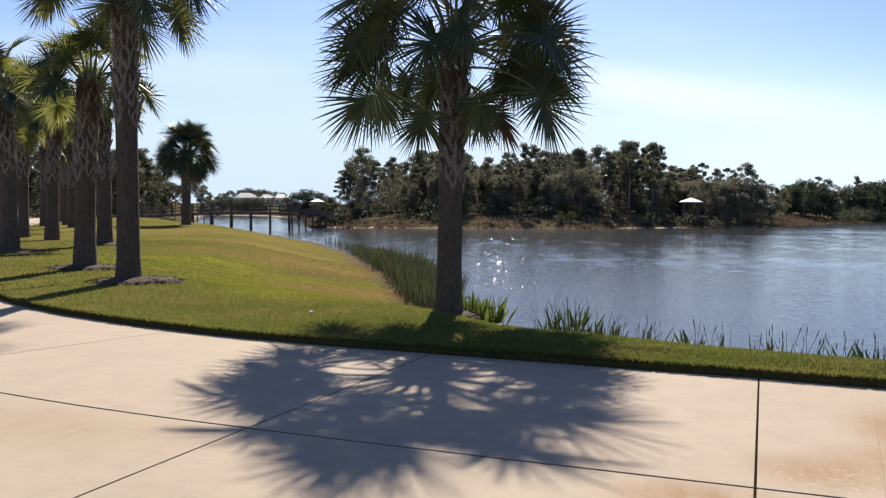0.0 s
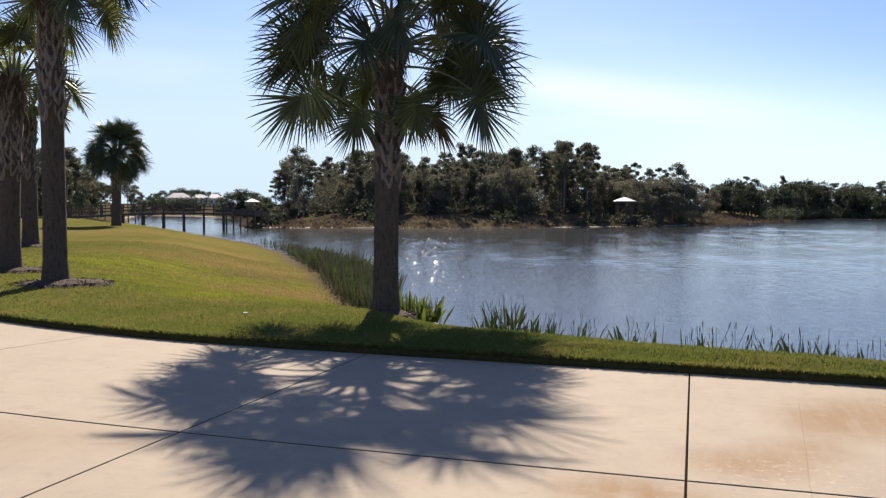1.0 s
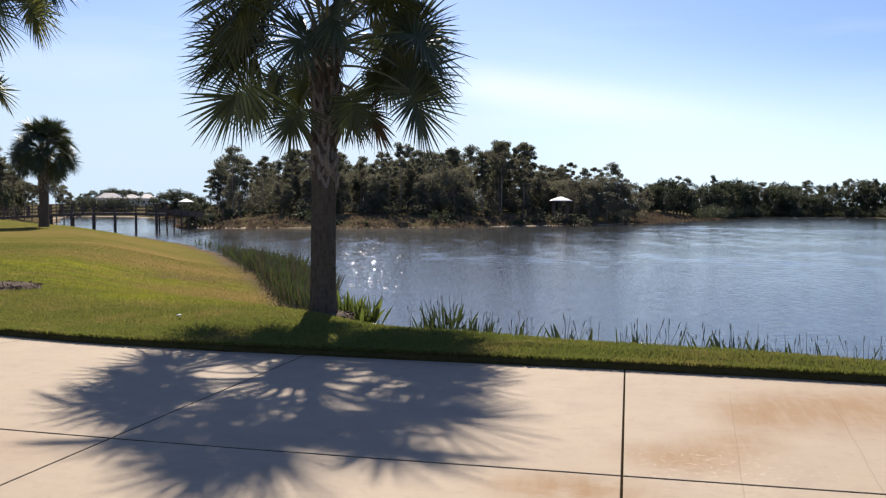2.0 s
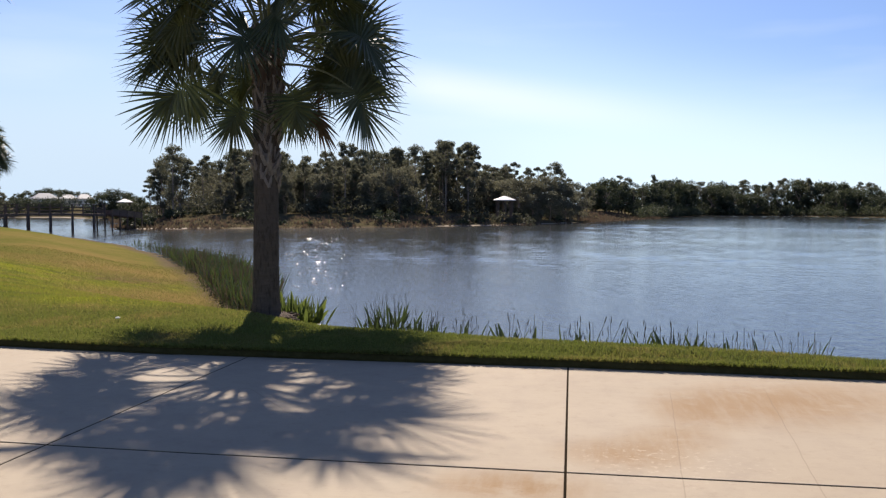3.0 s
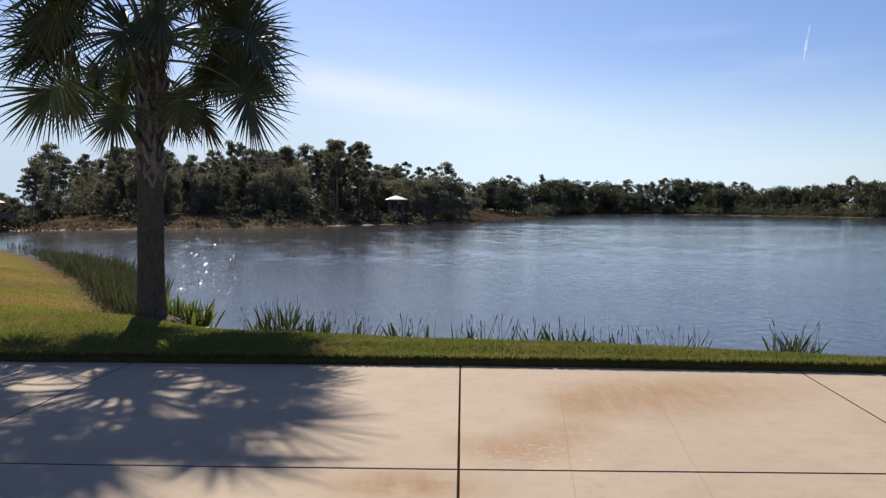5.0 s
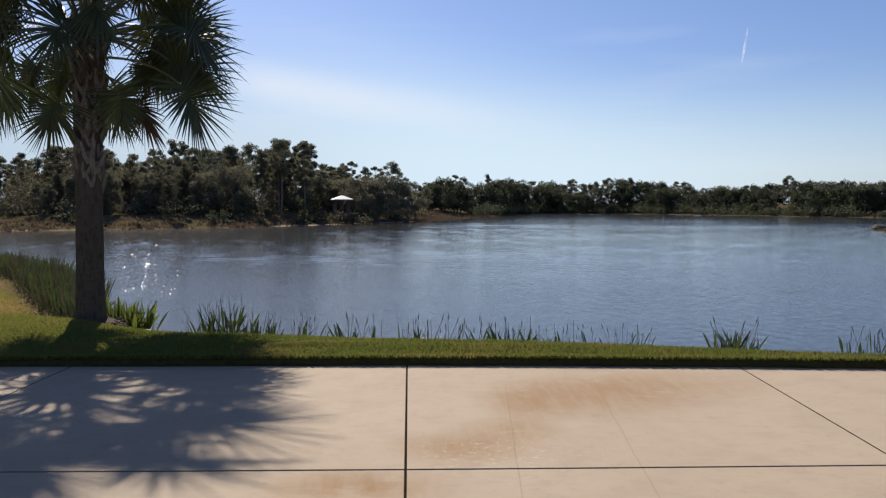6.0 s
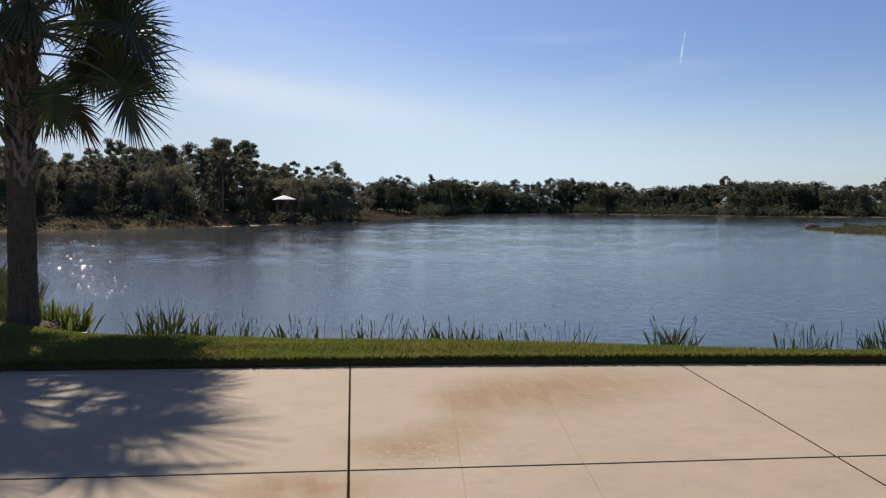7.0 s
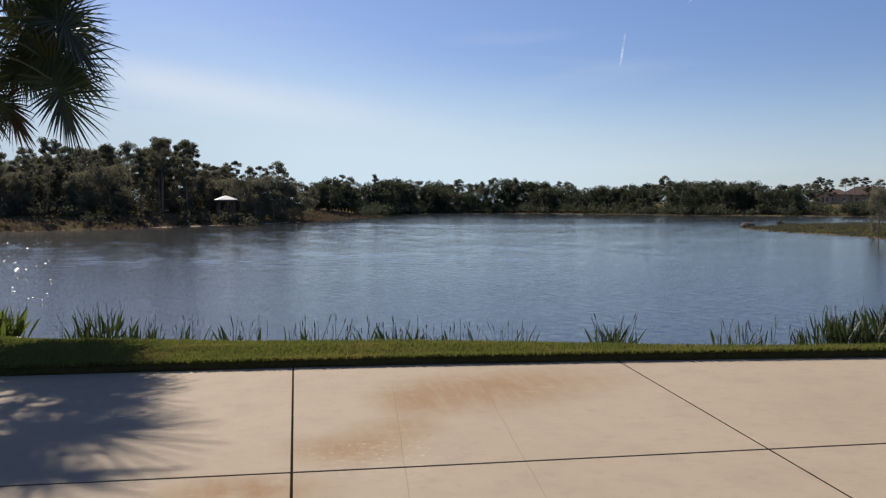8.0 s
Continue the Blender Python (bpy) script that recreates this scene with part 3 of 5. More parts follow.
# ---------------------------------------------------------------- sabal palms
def leaf_blade(rng, heel, way, side, up, blade, geo, droop, spread=150, sag=0.12):
    """A fan of long folded segments along a curved midrib."""
    costa, cway, c = [], way.copy(), heel.copy()
    for i in range(8):
        costa.append((c.copy(), cway.copy()))
        cway = (cway + Vector((0, 0, -sag)) - up * 0.06).normalized()
        c = c + cway * (blade * 0.50 / 7)
    segs = int(60 * spread / 150)
    for s in range(segs):
        q = (s + 0.5) / segs * 2 - 1
        a = q * radians(spread) + rng.uniform(-0.035, 0.035)
        at = (1 - abs(q)) ** 0.8 * 6.999
        (c0, f0), (c1, f1) = costa[int(at)], costa[int(at) + 1 if int(at) < 7 else 7]
        base, f = c0.lerp(c1, at - int(at)), f0.lerp(f1, at - int(at)).normalized()
        d = (f * math.cos(a) + side * math.sin(a) + up * 0.22 * abs(math.sin(a))).normalized()
        length = blade * (0.70 + 0.30 * math.cos(a * 0.55)) * rng.uniform(0.84, 1.08)
        across = (side * math.cos(a) - f * math.sin(a)).normalized()
        across = (across + up * (0.5 if s % 2 else -0.5)).normalized()
        pos, rows2 = base.copy(), []
        hang, full = rng.uniform(0.006, droop), rng.uniform(0.55, 1.35)
        last = 0.0
        for r, w in ((0.0, 0.010), (0.28, 0.020), (0.50, 0.0175), (0.76, 0.0105), (1.0, 0.001)):
            w *= full
            if rows2:
                pos = pos + d * (length * (r - last))
                d = (d + Vector((0, 0, -hang * (1 + 2.2 * r)))).normalized()
            last = r
            rows2.append((pos - across * w, pos + across * w))
        i = len(geo.v)
        for m0, m1 in rows2:
            geo.v += [tuple(m0), tuple(m1)]
        for r in range(4):
            geo.f.append((i + 2 * r, i + 2 * r + 1, i + 2 * r + 3, i + 2 * r + 2))


def frond(rng, hub, az, el, petiole, blade, geo, stalk, droop=0.07):
    """A fan leaf on an arched stalk that leaves the crown at az and el."""
    way = Vector((math.cos(az) * math.cos(el), math.sin(az) * math.cos(el), math.sin(el)))
    p, path = Vector(hub), [Vector(hub)]
    n = 6
    for i in range(n):
        way = (way + Vector((0, 0, -0.05 * (1 + i * 0.15)))).normalized()
        p = p + way * (petiole / n)
        path.append(p.copy())
    stalk.tube(path, [0.030 - 0.0026 * i for i in range(n + 1)], 4, False)
    side = way.cross(Vector((0, 0, 1)))
    side = (side if side.length > 0.05 else Vector((1, 0, 0))).normalized()
    up = side.cross(way).normalized()
    tilt = rng.choice((-1, 1)) * rng.uniform(0.3, 1.25)
    side, up = side * math.cos(tilt) + up * math.sin(tilt), up * math.cos(tilt) - side * math.sin(tilt)
    leaf_blade(rng, p, way, side, up, blade, geo, droop)


def hung_frond(rng, hub, heel, way, face, blade, geo, stalk, spread, droop=0.03):
    """An old fan leaf whose stalk arches out of the crown to its heel and lets the blade hang."""
    a, c = Vector(hub), Vector(heel)
    b = a.lerp(c, 0.55) + Vector((0, 0, 0.22 * (c - a).length))
    path = [a.lerp(b, t).lerp(b.lerp(c, t), t) for t in (0, 0.17, 0.33, 0.5, 0.67, 0.83, 1)]
    stalk.tube(path, [0.026 - 0.002 * i for i in range(7)], 4, False)
    way = way.normalized()
    side = way.cross(face).normalized()
    leaf_blade(rng, c, way, side, side.cross(way).normalized(), blade, geo, droop, spread, 0.07)


def boot_mesh(rng):
    """The split stump of an old leaf stalk: two arms that meet below."""
    g = Geo()
    for s in (-1, 1):
        g.tube([(0.0, 0.012, -0.02), (s * 0.045, 0.045, 0.10), (s * 0.075, 0.085, 0.235)], [0.036, 0.034, 0.017], 5)
    g.face((-0.04, 0.02, 0.0), (0.04, 0.02, 0.0), (0.05, 0.05, 0.12), (-0.05, 0.05, 0.12))
    return g.mesh("leaf_boot", BOOT)


def sabal_palm(seed, height, bare, radius, fronds, light, label, lean=(0, 0), reach=1.0, fall=128, peak=84, droop=0.07):
    """Trunk with clinging leaf boots above, and a round crown of fan leaves."""
    rng = random.Random(seed)
    palm = thing("sabal_palm", label, "palm tree", "palms on the lawn")
    g = Geo()
    pts, radii = [], []
    n = 26
    for i in range(n + 1):
        s = i / n
        pts.append((lean[0] * s * s, lean[1] * s * s, -0.25 + (height + 0.25) * s))
        flare = 1 + 0.42 * math.exp(-s * height / 0.34)
        radii.append(radius * flare * (1.0 - 0.06 * s) * rng.uniform(0.975, 1.025))
    g.tube(pts, radii, 20)
    part("trunk", g, BARK, palm, "rough dark grey-brown trunk", True)
    me, zz, k = boot_mesh(rng), bare, 0
    while zz < height - 0.05:
        s = zz / height
        ang = k * 2.399 + rng.uniform(-0.15, 0.15)
        b = part("leaf_boot", me, BOOT, palm)
        r = radius * 0.80
        b.matrix_basis = pose(lean[0] * s * s + math.cos(ang) * r, lean[1] * s * s + math.sin(ang) * r, zz,
                              rng.uniform(-8, 22), rng.uniform(-16, 16), math.degrees(ang) - 90) @ Matrix.Scale(rng.uniform(0.7, 1.3), 4)
        zz += (0.028 if height - bare > 1.6 else 0.024) * rng.uniform(0.8, 1.2)
        k += 1
    hub = Vector((lean[0], lean[1], height - 0.05))
    g = Geo()
    for i in range(150):
        a, h = rng.uniform(0, 6.28), height + 0.15 - 0.85 * rng.random() ** 1.4
        c = hub + Vector((math.cos(a) * radius * 1.05, math.sin(a) * radius * 1.05, h - hub.z))
        t = c + Vector((math.cos(a) * rng.uniform(0.02, 0.16), math.sin(a) * rng.uniform(0.02, 0.16), -rng.uniform(0.15, 0.42)))
        w = Vector((-math.sin(a), math.cos(a), 0)) * rng.uniform(0.012, 0.035)
        g.face(c - w, c + w, t + w * 0.3, t - w * 0.3)
    part("thatch", g, FROND_DEAD, palm, "dry brown fibre hanging below the crown")
    leaves = []
    for i in range(fronds):
        u = (i + 0.5) / fronds
        leaves.append((i * 2.39996 + rng.uniform(-0.25, 0.25), radians(peak - fall * u ** 1.25 + rng.uniform(-8, 8)), u))
    for az, el, u in leaves:
        leaf, stalk = Geo(), Geo()
        start = hub + Vector((math.cos(az) * radius * 0.6, math.sin(az) * radius * 0.6, 0.28 * (0.5 - u)))
        frond(rng, start, az, el, reach * rng.uniform(0.95, 1.35), reach * rng.uniform(0.84, 0.98), leaf, stalk, droop)
        mat = FROND_SUNLIT if light and rng.random() < light else FROND
        f = part("frond", leaf, mat, palm)
        part("leaf_stalk", stalk, PETIOLE, f)
    return palm


def mulch_ring(x, y, r, seed):
    rng, g = random.Random(seed), Geo()
    z0 = ground_at(x, y)
    for i in range(28):
        a, b = 2 * math.pi * i / 28, 2 * math.pi * (i + 1) / 28
        for r0, r1, h0, h1 in ((0.0, 0.45, 0.10, 0.085), (0.45, 0.8, 0.085, 0.05), (0.8, 1.0, 0.05, -0.03)):
            wob = lambda q: r * (1 + 0.09 * math.sin(3 * q + seed) + 0.06 * math.sin(7 * q))
            g.face(*[(x + math.cos(q) * wob(q) * s, y + math.sin(q) * wob(q) * s, z0 + h) for q, s, h in ((a, r0, h0), (a, r1, h1), (b, r1, h1), (b, r0, h0))])
    for i in range(420):
        q, s = rng.uniform(0, 6.28), r * math.sqrt(rng.random()) * 1.05
        c = Vector((x + math.cos(q) * s, y + math.sin(q) * s, z0 + 0.10 - 0.07 * s / r))
        d = Vector((rng.uniform(-1, 1), rng.uniform(-1, 1), rng.uniform(-0.2, 0.5))).normalized() * rng.uniform(0.02, 0.06)
        e = Vector((-d.y, d.x, 0.02)).normalized() * 0.012
        g.face(c - d - e, c + d - e, c + d + e, c - d + e)
    return solid("mulch_ring", g, MULCH, "low dark brown ring of bark mulch round a palm", "mulch", "mulch rings")


main_palm = sabal_palm(11, 4.32, 1.95, 0.195, 31, 0.0, "tall dark green sabal palm beside the concrete edge above the reeds", (0.06, 0.05), 0.96, 76, 84, 0.035)
main_palm.matrix_basis = pose(-4.83, 13.04, ground_at(-4.83, 13.04), 0, 0, 20.3)
# the old leaves that hang round its head: out to the side, towards the drive, height of the heel, bearing and size of the blade, its turn
HUNG = ((-1.00, 0.10, 3.92, 160, 0.86, 20), (-1.00, 0.35, 3.52, 204, 0.88, -15), (-0.92, -0.20, 4.58, 172, 0.84, 30), (-0.66, -0.50, 3.78, 235, 0.52, 40),
        (-0.34, 0.35, 3.20, 242, 0.60, -30), (0.42, 0.40, 3.36, 278, 0.58, 20), (0.70, 0.20, 3.28, 284, 0.58, 50), (0.92, -0.40, 3.86, 246, 0.42, -20),
        (1.16, 0.10, 3.86, 354, 0.78, 15), (1.28, 0.35, 3.50, 312, 0.82, -20), (1.16, -0.20, 4.52, 8, 0.80, 30), (1.10, -0.30, 4.15, 335, 0.74, -35),
        (-1.05, -0.05, 5.05, 160, 0.90, 20), (-0.95, 0.55, 4.35, 188, 0.80, -30))
rng = random.Random(91)
hung = list(HUNG)
# more of them round the far side of the head
for i in range(4):
    side = (i - 1.5) / 1.5
    hung.append((0.95 * side, -rng.uniform(0.75, 1.1), rng.uniform(3.45, 4.0), 270 + 55 * side, rng.uniform(0.62, 0.8), rng.uniform(-30, 30)))
for i, (out, near, high, bearing, size, turn) in enumerate(hung):
    leaf, stalk = Geo(), Geo()
    way = Vector((math.cos(radians(bearing)), -0.12 if near > 0 else 0.15 if near > -0.6 else 0.6, math.sin(radians(bearing))))
    face = Matrix.Rotation(radians(turn), 3, way) @ Vector((0, -1, 0.1))
    hung_frond(rng, (0.12 * (1 if out > 0 else -1), -0.1 * near, min(4.15, high + 0.35)), (out, -near, high), way, face, size, leaf, stalk, 132 if size > 0.6 else 110)
    f = part("frond", leaf, FROND_DEAD if i == 6 else FROND, main_palm, "withered brown fan leaf" if i == 6 else "")
    part("leaf_stalk", stalk, PETIOLE, f)
palm_b = sabal_palm(23, 5.9, 3.0, 0.215, 30, 0.42, "tall sabal palm with a boot-covered grey trunk in the lawn", (-0.12, 0.05), 0.88, 96)
palm_b.matrix_basis = pose(-11.8, 13.95, ground_at(-11.8, 13.95))
palm_c = sabal_palm(37, 4.3, 2.0, 0.235, 18, 0.75, "sabal palm with sunlit yellow-green fronds and a thick grey trunk", (0.1, 0.1), 0.70, 80)
palm_d = sabal_palm(53, 3.6, 1.6, 0.21, 54, 0.0, "dark green sabal palm with a dense round crown near the footbridge", (0.05, 0.0), 0.72, 122)
palm_d.matrix_basis = pose(-38.9, 51.9, ground_at(-38.9, 51.9), 0, 0, 20) @ Matrix.Scale(1.4, 4)
palm_c.matrix_basis = pose(-15.07, 16.34, ground_at(-15.07, 16.34))
for src, x, y, turn, s in ((palm_c, -22.7, 25.6, 100, 1.1), (palm_c, -21.4, 20.15, 200, 1.08), (palm_c, -29.5, 28.4, 300, 1.2), (palm_b, -34, 36.5, 60, 0.95),
                           (palm_c, -42.6, 42.8, 50, 1.1), (palm_b, -44.7, 46.7, 150, 0.85), (palm_c, -39.6, 42.0, 250, 1.15),
                           (palm_c, -27, 27.5, 10, 1.1), (palm_b, -52, 54, 200, 0.95)):
    copy_thing(src, pose(x, y, ground_at(x, y), 0, 0, turn) @ Matrix.Scale(s, 4))
for i, (x, y, r) in enumerate(((-11.6, 13.9, 0.88), (-15.07, 16.34, 0.85), (-22.7, 25.6, 0.95), (-4.83, 13.04, 0.5), (-21.4, 20.15, 1.0))):
    mulch_ring(x, y, r, i)


# ---------------------------------------------------------------- pines and woods
def tuft(g, rng, c, size):
    """A pointed spray of needles or leaves."""
    d = Vector((rng.gauss(0, 1), rng.gauss(0, 1), rng.gauss(0.25, 0.8))).normalized()
    s = d.cross(Vector((rng.gauss(0, 1), rng.gauss(0, 1), rng.gauss(0, 1)))).normalized()
    a, b = d * size, s * size * rng.uniform(0.18, 0.42)
    g.face(c - a * 0.5 - b * 0.7, c - a * 0.3 + b * 0.8, c + a * 0.65)


def clump(g, rng, c, r, flat, n, size):
    for i in range(n):
        d = Vector((rng.gauss(0, 1), rng.gauss(0, 1), rng.gauss(0, 1))).normalized() * (rng.random() ** 0.45)
        tuft(g, rng, c + Vector((d.x * r, d.y * r, d.z * r * flat)), size * rng.uniform(0.6, 1.25))


def pine(seed, h, bare, spread, clumps):
    """A slash pine: bare pole, open limbs, tufts of needles in clumps at their ends."""
    rng = random.Random(seed)
    tree = thing("pine_tree", "tall dark green pine with a bare slender trunk", "pine tree", "pines across the lake")
    g, leaf = Geo(), Geo()
    bx, by = rng.uniform(-0.4, 0.4), rng.uniform(-0.4, 0.4)
    axis = lambda s: Vector((bx * s * s + 0.12 * math.sin(4 * s + seed), by * s * s, h * s))
    g.tube([axis(i / 8) - Vector((0, 0, 0.4 if i == 0 else 0)) for i in range(9)], [0.17 * (1 - 0.82 * i / 8) for i in range(9)], 6)
    for i in range(clumps):
        s = bare + (1 - bare) * ((i + 0.5) / clumps) ** 0.85
        a = i * 2.4 + rng.uniform(-0.5, 0.5)
        w = spread * (0.35 + 0.75 * math.sin(math.pi * min(1, 0.18 + 0.8 * (s - bare) / (1 - bare)))) * rng.uniform(0.55, 1.1)
        root = axis(s * 0.97)
        tip = root + Vector((math.cos(a) * w, math.sin(a) * w, rng.uniform(0.1, 0.9)))
        g.tube([root, (root + tip) / 2 - Vector((0, 0, 0.1)), tip], [0.055, 0.04, 0.015], 4, False)
        clump(leaf, rng, tip, rng.uniform(0.65, 1.1) * spread * 0.55, 0.58, 200, 0.34)
    clump(leaf, rng, axis(1.0), spread * 0.48, 0.75, 170, 0.32)
    part("trunk", g, PINE_BARK, tree, "", True)
    part("crown", leaf, NEEDLE, tree)
    return tree


def oak(seed, h, spread, per=165, size=0.35, leaves=OAK):
    """A broad tree: short trunk, spreading limbs, rounded uneven crown with gaps."""
    rng = random.Random(seed)
    tree = thing("oak_tree", "broad dark green tree at the edge of the woods", "tree", "trees along the far shore")
    g, leaf = Geo(), Geo()
    g.tube([(0, 0, -0.4), (0.1, 0, h * 0.2), (0.2, 0.1, h * 0.42)], [0.24, 0.2, 0.14], 6)
    for i in range(30):
        a = i * 2.4 + rng.uniform(-0.4, 0.4)
        s = rng.uniform(-0.02, 1.0)
        w = spread * math.sqrt(max(0.05, 1 - (s - 0.35) ** 2 / 0.5)) * rng.uniform(0.45, 1)
        tip = Vector((math.cos(a) * w, math.sin(a) * w, h * (0.12 + 0.78 * s)))
        if i % 3 == 0:
            g.tube([(0.2, 0.1, h * 0.38), tip * 0.6 + Vector((0, 0, h * 0.15)), tip], [0.1, 0.06, 0.02], 4, False)
        clump(leaf, rng, tip, rng.uniform(0.24, 0.42) * spread, 0.8, per, size)
    part("trunk", g, PINE_BARK, tree, "", True)
    part("crown", leaf, leaves, tree)
    return tree


PINES = [pine(s, h, b, w, c) for s, h, b, w, c in ((1, 11.0, 0.52, 1.9, 14), (2, 11.0, 0.40, 1.6, 17), (3, 11.0, 0.64, 2.2, 11), (4, 11.0, 0.30, 1.5, 20), (5, 11.0, 0.70, 1.8, 9), (6, 11.0, 0.58, 1.4, 10))]
OAKS = [oak(s, 8.0, w) for s, w in ((11, 3.6), (12, 3.0), (13, 4.2))]
FAR_OAKS = [oak(s, 8.0, w, 105, 0.5, OAK_FAR) for s, w in ((14, 3.6), (15, 3.2), (16, 4.0))]
PLACED = set()


def plant(stock, x, y, height, rng, wide=1.0):
    """Puts a tree; the first of each stock is the built one, the rest are copies."""
    src = rng.choice(stock)
    s = max(0.2, height / (11.7 if stock is PINES else 8.6))
    m = pose(x, y, ground_at(x, y), 0, 0, rng.uniform(0, 360)) @ Matrix.Diagonal((s * wide, s * wide, s, 1))
    if src.name in PLACED:
        made = copy_thing(src, pose(0, 0, 0))
    else:
        PLACED.add(src.name)
        made = src
    made.matrix_basis = m
    return made


def skyline(pts):
    a = np.array(sorted(pts))
    return lambda az: float(np.interp(az, a[:, 0], a[:, 1]))


PEN_TOP = skyline([(27.9, 1.7), (27.3, 2.2), (25.97, 3.5), (24.9, 3.0), (24.2, 3.15), (22.3, 3.25), (19.5, 3.1), (16.6, 3.15), (15.4, 3.7), (12.9, 3.2),
                   (10.87, 3.7), (9.9, 3.2), (9, 3.85), (8.3, 3.4), (7.57, 3.8), (6.4, 2.45), (5.5, 2.1), (4.5, 2.65), (3.6, 2.1), (2.0, 2.65), (1.0, 1.8), (0.2, 1.4), (-0.6, 1.0)])
rng = random.Random(77)
# the row that makes the skyline of the wooded point
for az, dist in ((26.0, 108), (25.1, 112), (24.2, 110), (23.2, 114), (22.3, 112), (21.0, 110), (19.5, 114), (18.0, 112), (16.6, 112), (15.4, 110), (14.3, 116), (12.9, 116),
                 (11.9, 120), (10.87, 116), (9.9, 122), (9.0, 118), (8.2, 124), (7.57, 120), (6.5, 126), (5.5, 130), (4.5, 128), (3.6, 133), (2.6, 134), (2.0, 132), (1.2, 140), (0.3, 150)):
    dist += 7
    p = polar(az, dist)
    crest = 1.07 if az in (26.0, 22.3, 19.5, 15.4, 12.9, 10.87, 9.0, 7.57, 4.5, 2.0) else 0.9
    plant(PINES, p.x, p.y, 1.6 + dist * math.tan(radians(PEN_TOP(az) * crest)) - ground_at(p.x, p.y), rng, 0.84)
count = 0
while count < 240:
    az, dist = rng.uniform(0.4, 27.6), rng.uniform(108, 166)
    p = polar(az, dist)
    if shore_distance(p.x, p.y) < 14:
        continue
    plant(PINES, p.x, p.y, max(3.0, 1.6 + dist * math.tan(radians(PEN_TOP(az) * (rng.uniform(0.42, 0.78) if rng.random() < 0.82 else rng.uniform(0.92, 1.06))))), rng, rng.uniform(0.7, 0.95))
    count += 1

for i in range(185):
    az, dist = rng.uniform(0.5, 27.2), rng.uniform(110, 150)
    p = polar(az, dist)
    if shore_distance(p.x, p.y) > 12.5 and not (4.0 < az < 6.6 and dist < 124):
        plant(OAKS, p.x, p.y, max(2.2, 1.6 + dist * math.tan(radians(PEN_TOP(az) * rng.uniform(0.28, 0.76)))), rng, rng.uniform(0.75, 1.0))

for q, dist, share in ((26.6, 126, 0.45), (26.0, 122, 0.5), (25.6, 116, 0.6), (6.3, 132, 0.7), (5.8, 135, 0.75), (5.3, 134, 0.7), (4.9, 132, 0.7), (5.6, 146, 0.9), (6.1, 148, 0.9), (4.3, 127, 0.8), (3.7, 131, 0.85), (3.1, 130, 0.75), (2.6, 134, 0.9), (2.0, 136, 0.8), (1.5, 137, 0.9), (1.0, 140, 0.85), (0.5, 142, 0.9), (3.4, 126, 0.5), (2.3, 130, 0.5), (1.3, 133, 0.45),
                       (0.8, 160, 0.9), (0.0, 170, 0.9), (-0.4, 185, 0.9)):
    p = polar(q, dist)
    plant(OAKS, p.x, p.y, 1.6 + dist * math.tan(radians(PEN_TOP(q) * share)), rng, 0.9)

for q, dist, share in ((27.3, 128, 0.85), (26.9, 126, 0.95), (26.6, 124, 1.0), (26.2, 128, 0.97), (26.8, 130, 0.9), (25.6, 118, 0.9), (6.0, 140, 1.0), (5.2, 142, 1.0), (5.7, 150, 0.95), (3.0, 142, 1.0), (1.6, 146, 0.95)):
    p = polar(q, dist)
    plant(PINES, p.x, p.y, 1.6 + dist * math.tan(radians(PEN_TOP(q) * share)), rng, 1.1)

FAR_TOP = skyline([(-0.5, 1.1), (-0.86, 1.5), (-1.76, 1.65), (-3.2, 1.3), (-4.64, 1.65), (-6.1, 1.42), (-8.6, 1.4), (-10.8, 1.28), (-12.25, 1.62), (-13.3, 1.45), (-15.8, 1.35), (-17.3, 0.97),
                   (-19.03, 1.25), (-19.7, 1.05), (-23.2, 1.42), (-24.9, 1.35), (-27.8, 1.3), (-28.2, 0.85), (-29.7, 0.9), (-30.6, 0.95), (-36, 0.6), (-46, 0.8), (-70, 1.0)])
az = -0.5
while az > -46:
    reach = np.arange(118, 400, 1.0)
    land = shore_distance(-math.sin(radians(az)) * reach, math.cos(radians(az)) * reach) > 4
    shore = reach[np.flatnonzero(land[12:] & ~land[:-12])[0] + 12] if az > -36 else 150
    shore += 12 * max(0.0, min(1.0, (az + 4.5) / 1.5))
    for back, drop in ((3, 0.72), (8, 0.9), (16, 1.0)):
        q = az + rng.uniform(-0.3, 0.3)
        dist = shore + back + rng.uniform(-2, 3)
        p = polar(q, dist)
        if (-29.3 > q and shore < 180 and back < 10) or -35.4 < q < -31.2:
            continue
        plant(FAR_OAKS if rng.random() < 0.78 else PINES, p.x, p.y, max(2.0, 2.8 + dist * math.tan(radians(FAR_TOP(q) * drop * rng.uniform(0.88, 1.13)))), rng, rng.uniform(0.8, 1.1))
    az -= 0.7
# slender pines by the house on the far shore
for q, top, dist in ((-30.2, 1.2, 205), (-30.7, 1.15, 208), (-31.2, 1.3, 212), (-31.5, 1.42, 215), (-31.95, 1.3, 212), (-32.8, 1.35, 215), (-33.3, 1.38, 218), (-33.9, 1.36, 215), (-34.6, 1.2, 215)):
    p = polar(q, dist)
    plant(PINES, p.x, p.y, 1.6 + dist * math.tan(radians(top)), rng, 1.1)
for q, dist, top in ((-33.3, 184, 0.25), (-34.2, 186, 0.3), (-34.9, 184, 0.35), (-31.0, 186, 0.3), (-30.5, 184, 0.4), (-29.9, 182, 0.5)):
    p = polar(q, dist)
    plant(FAR_OAKS, p.x, p.y, 1.6 + dist * math.tan(radians(top)), rng, 1.2)
p = polar(-34.6, 74)
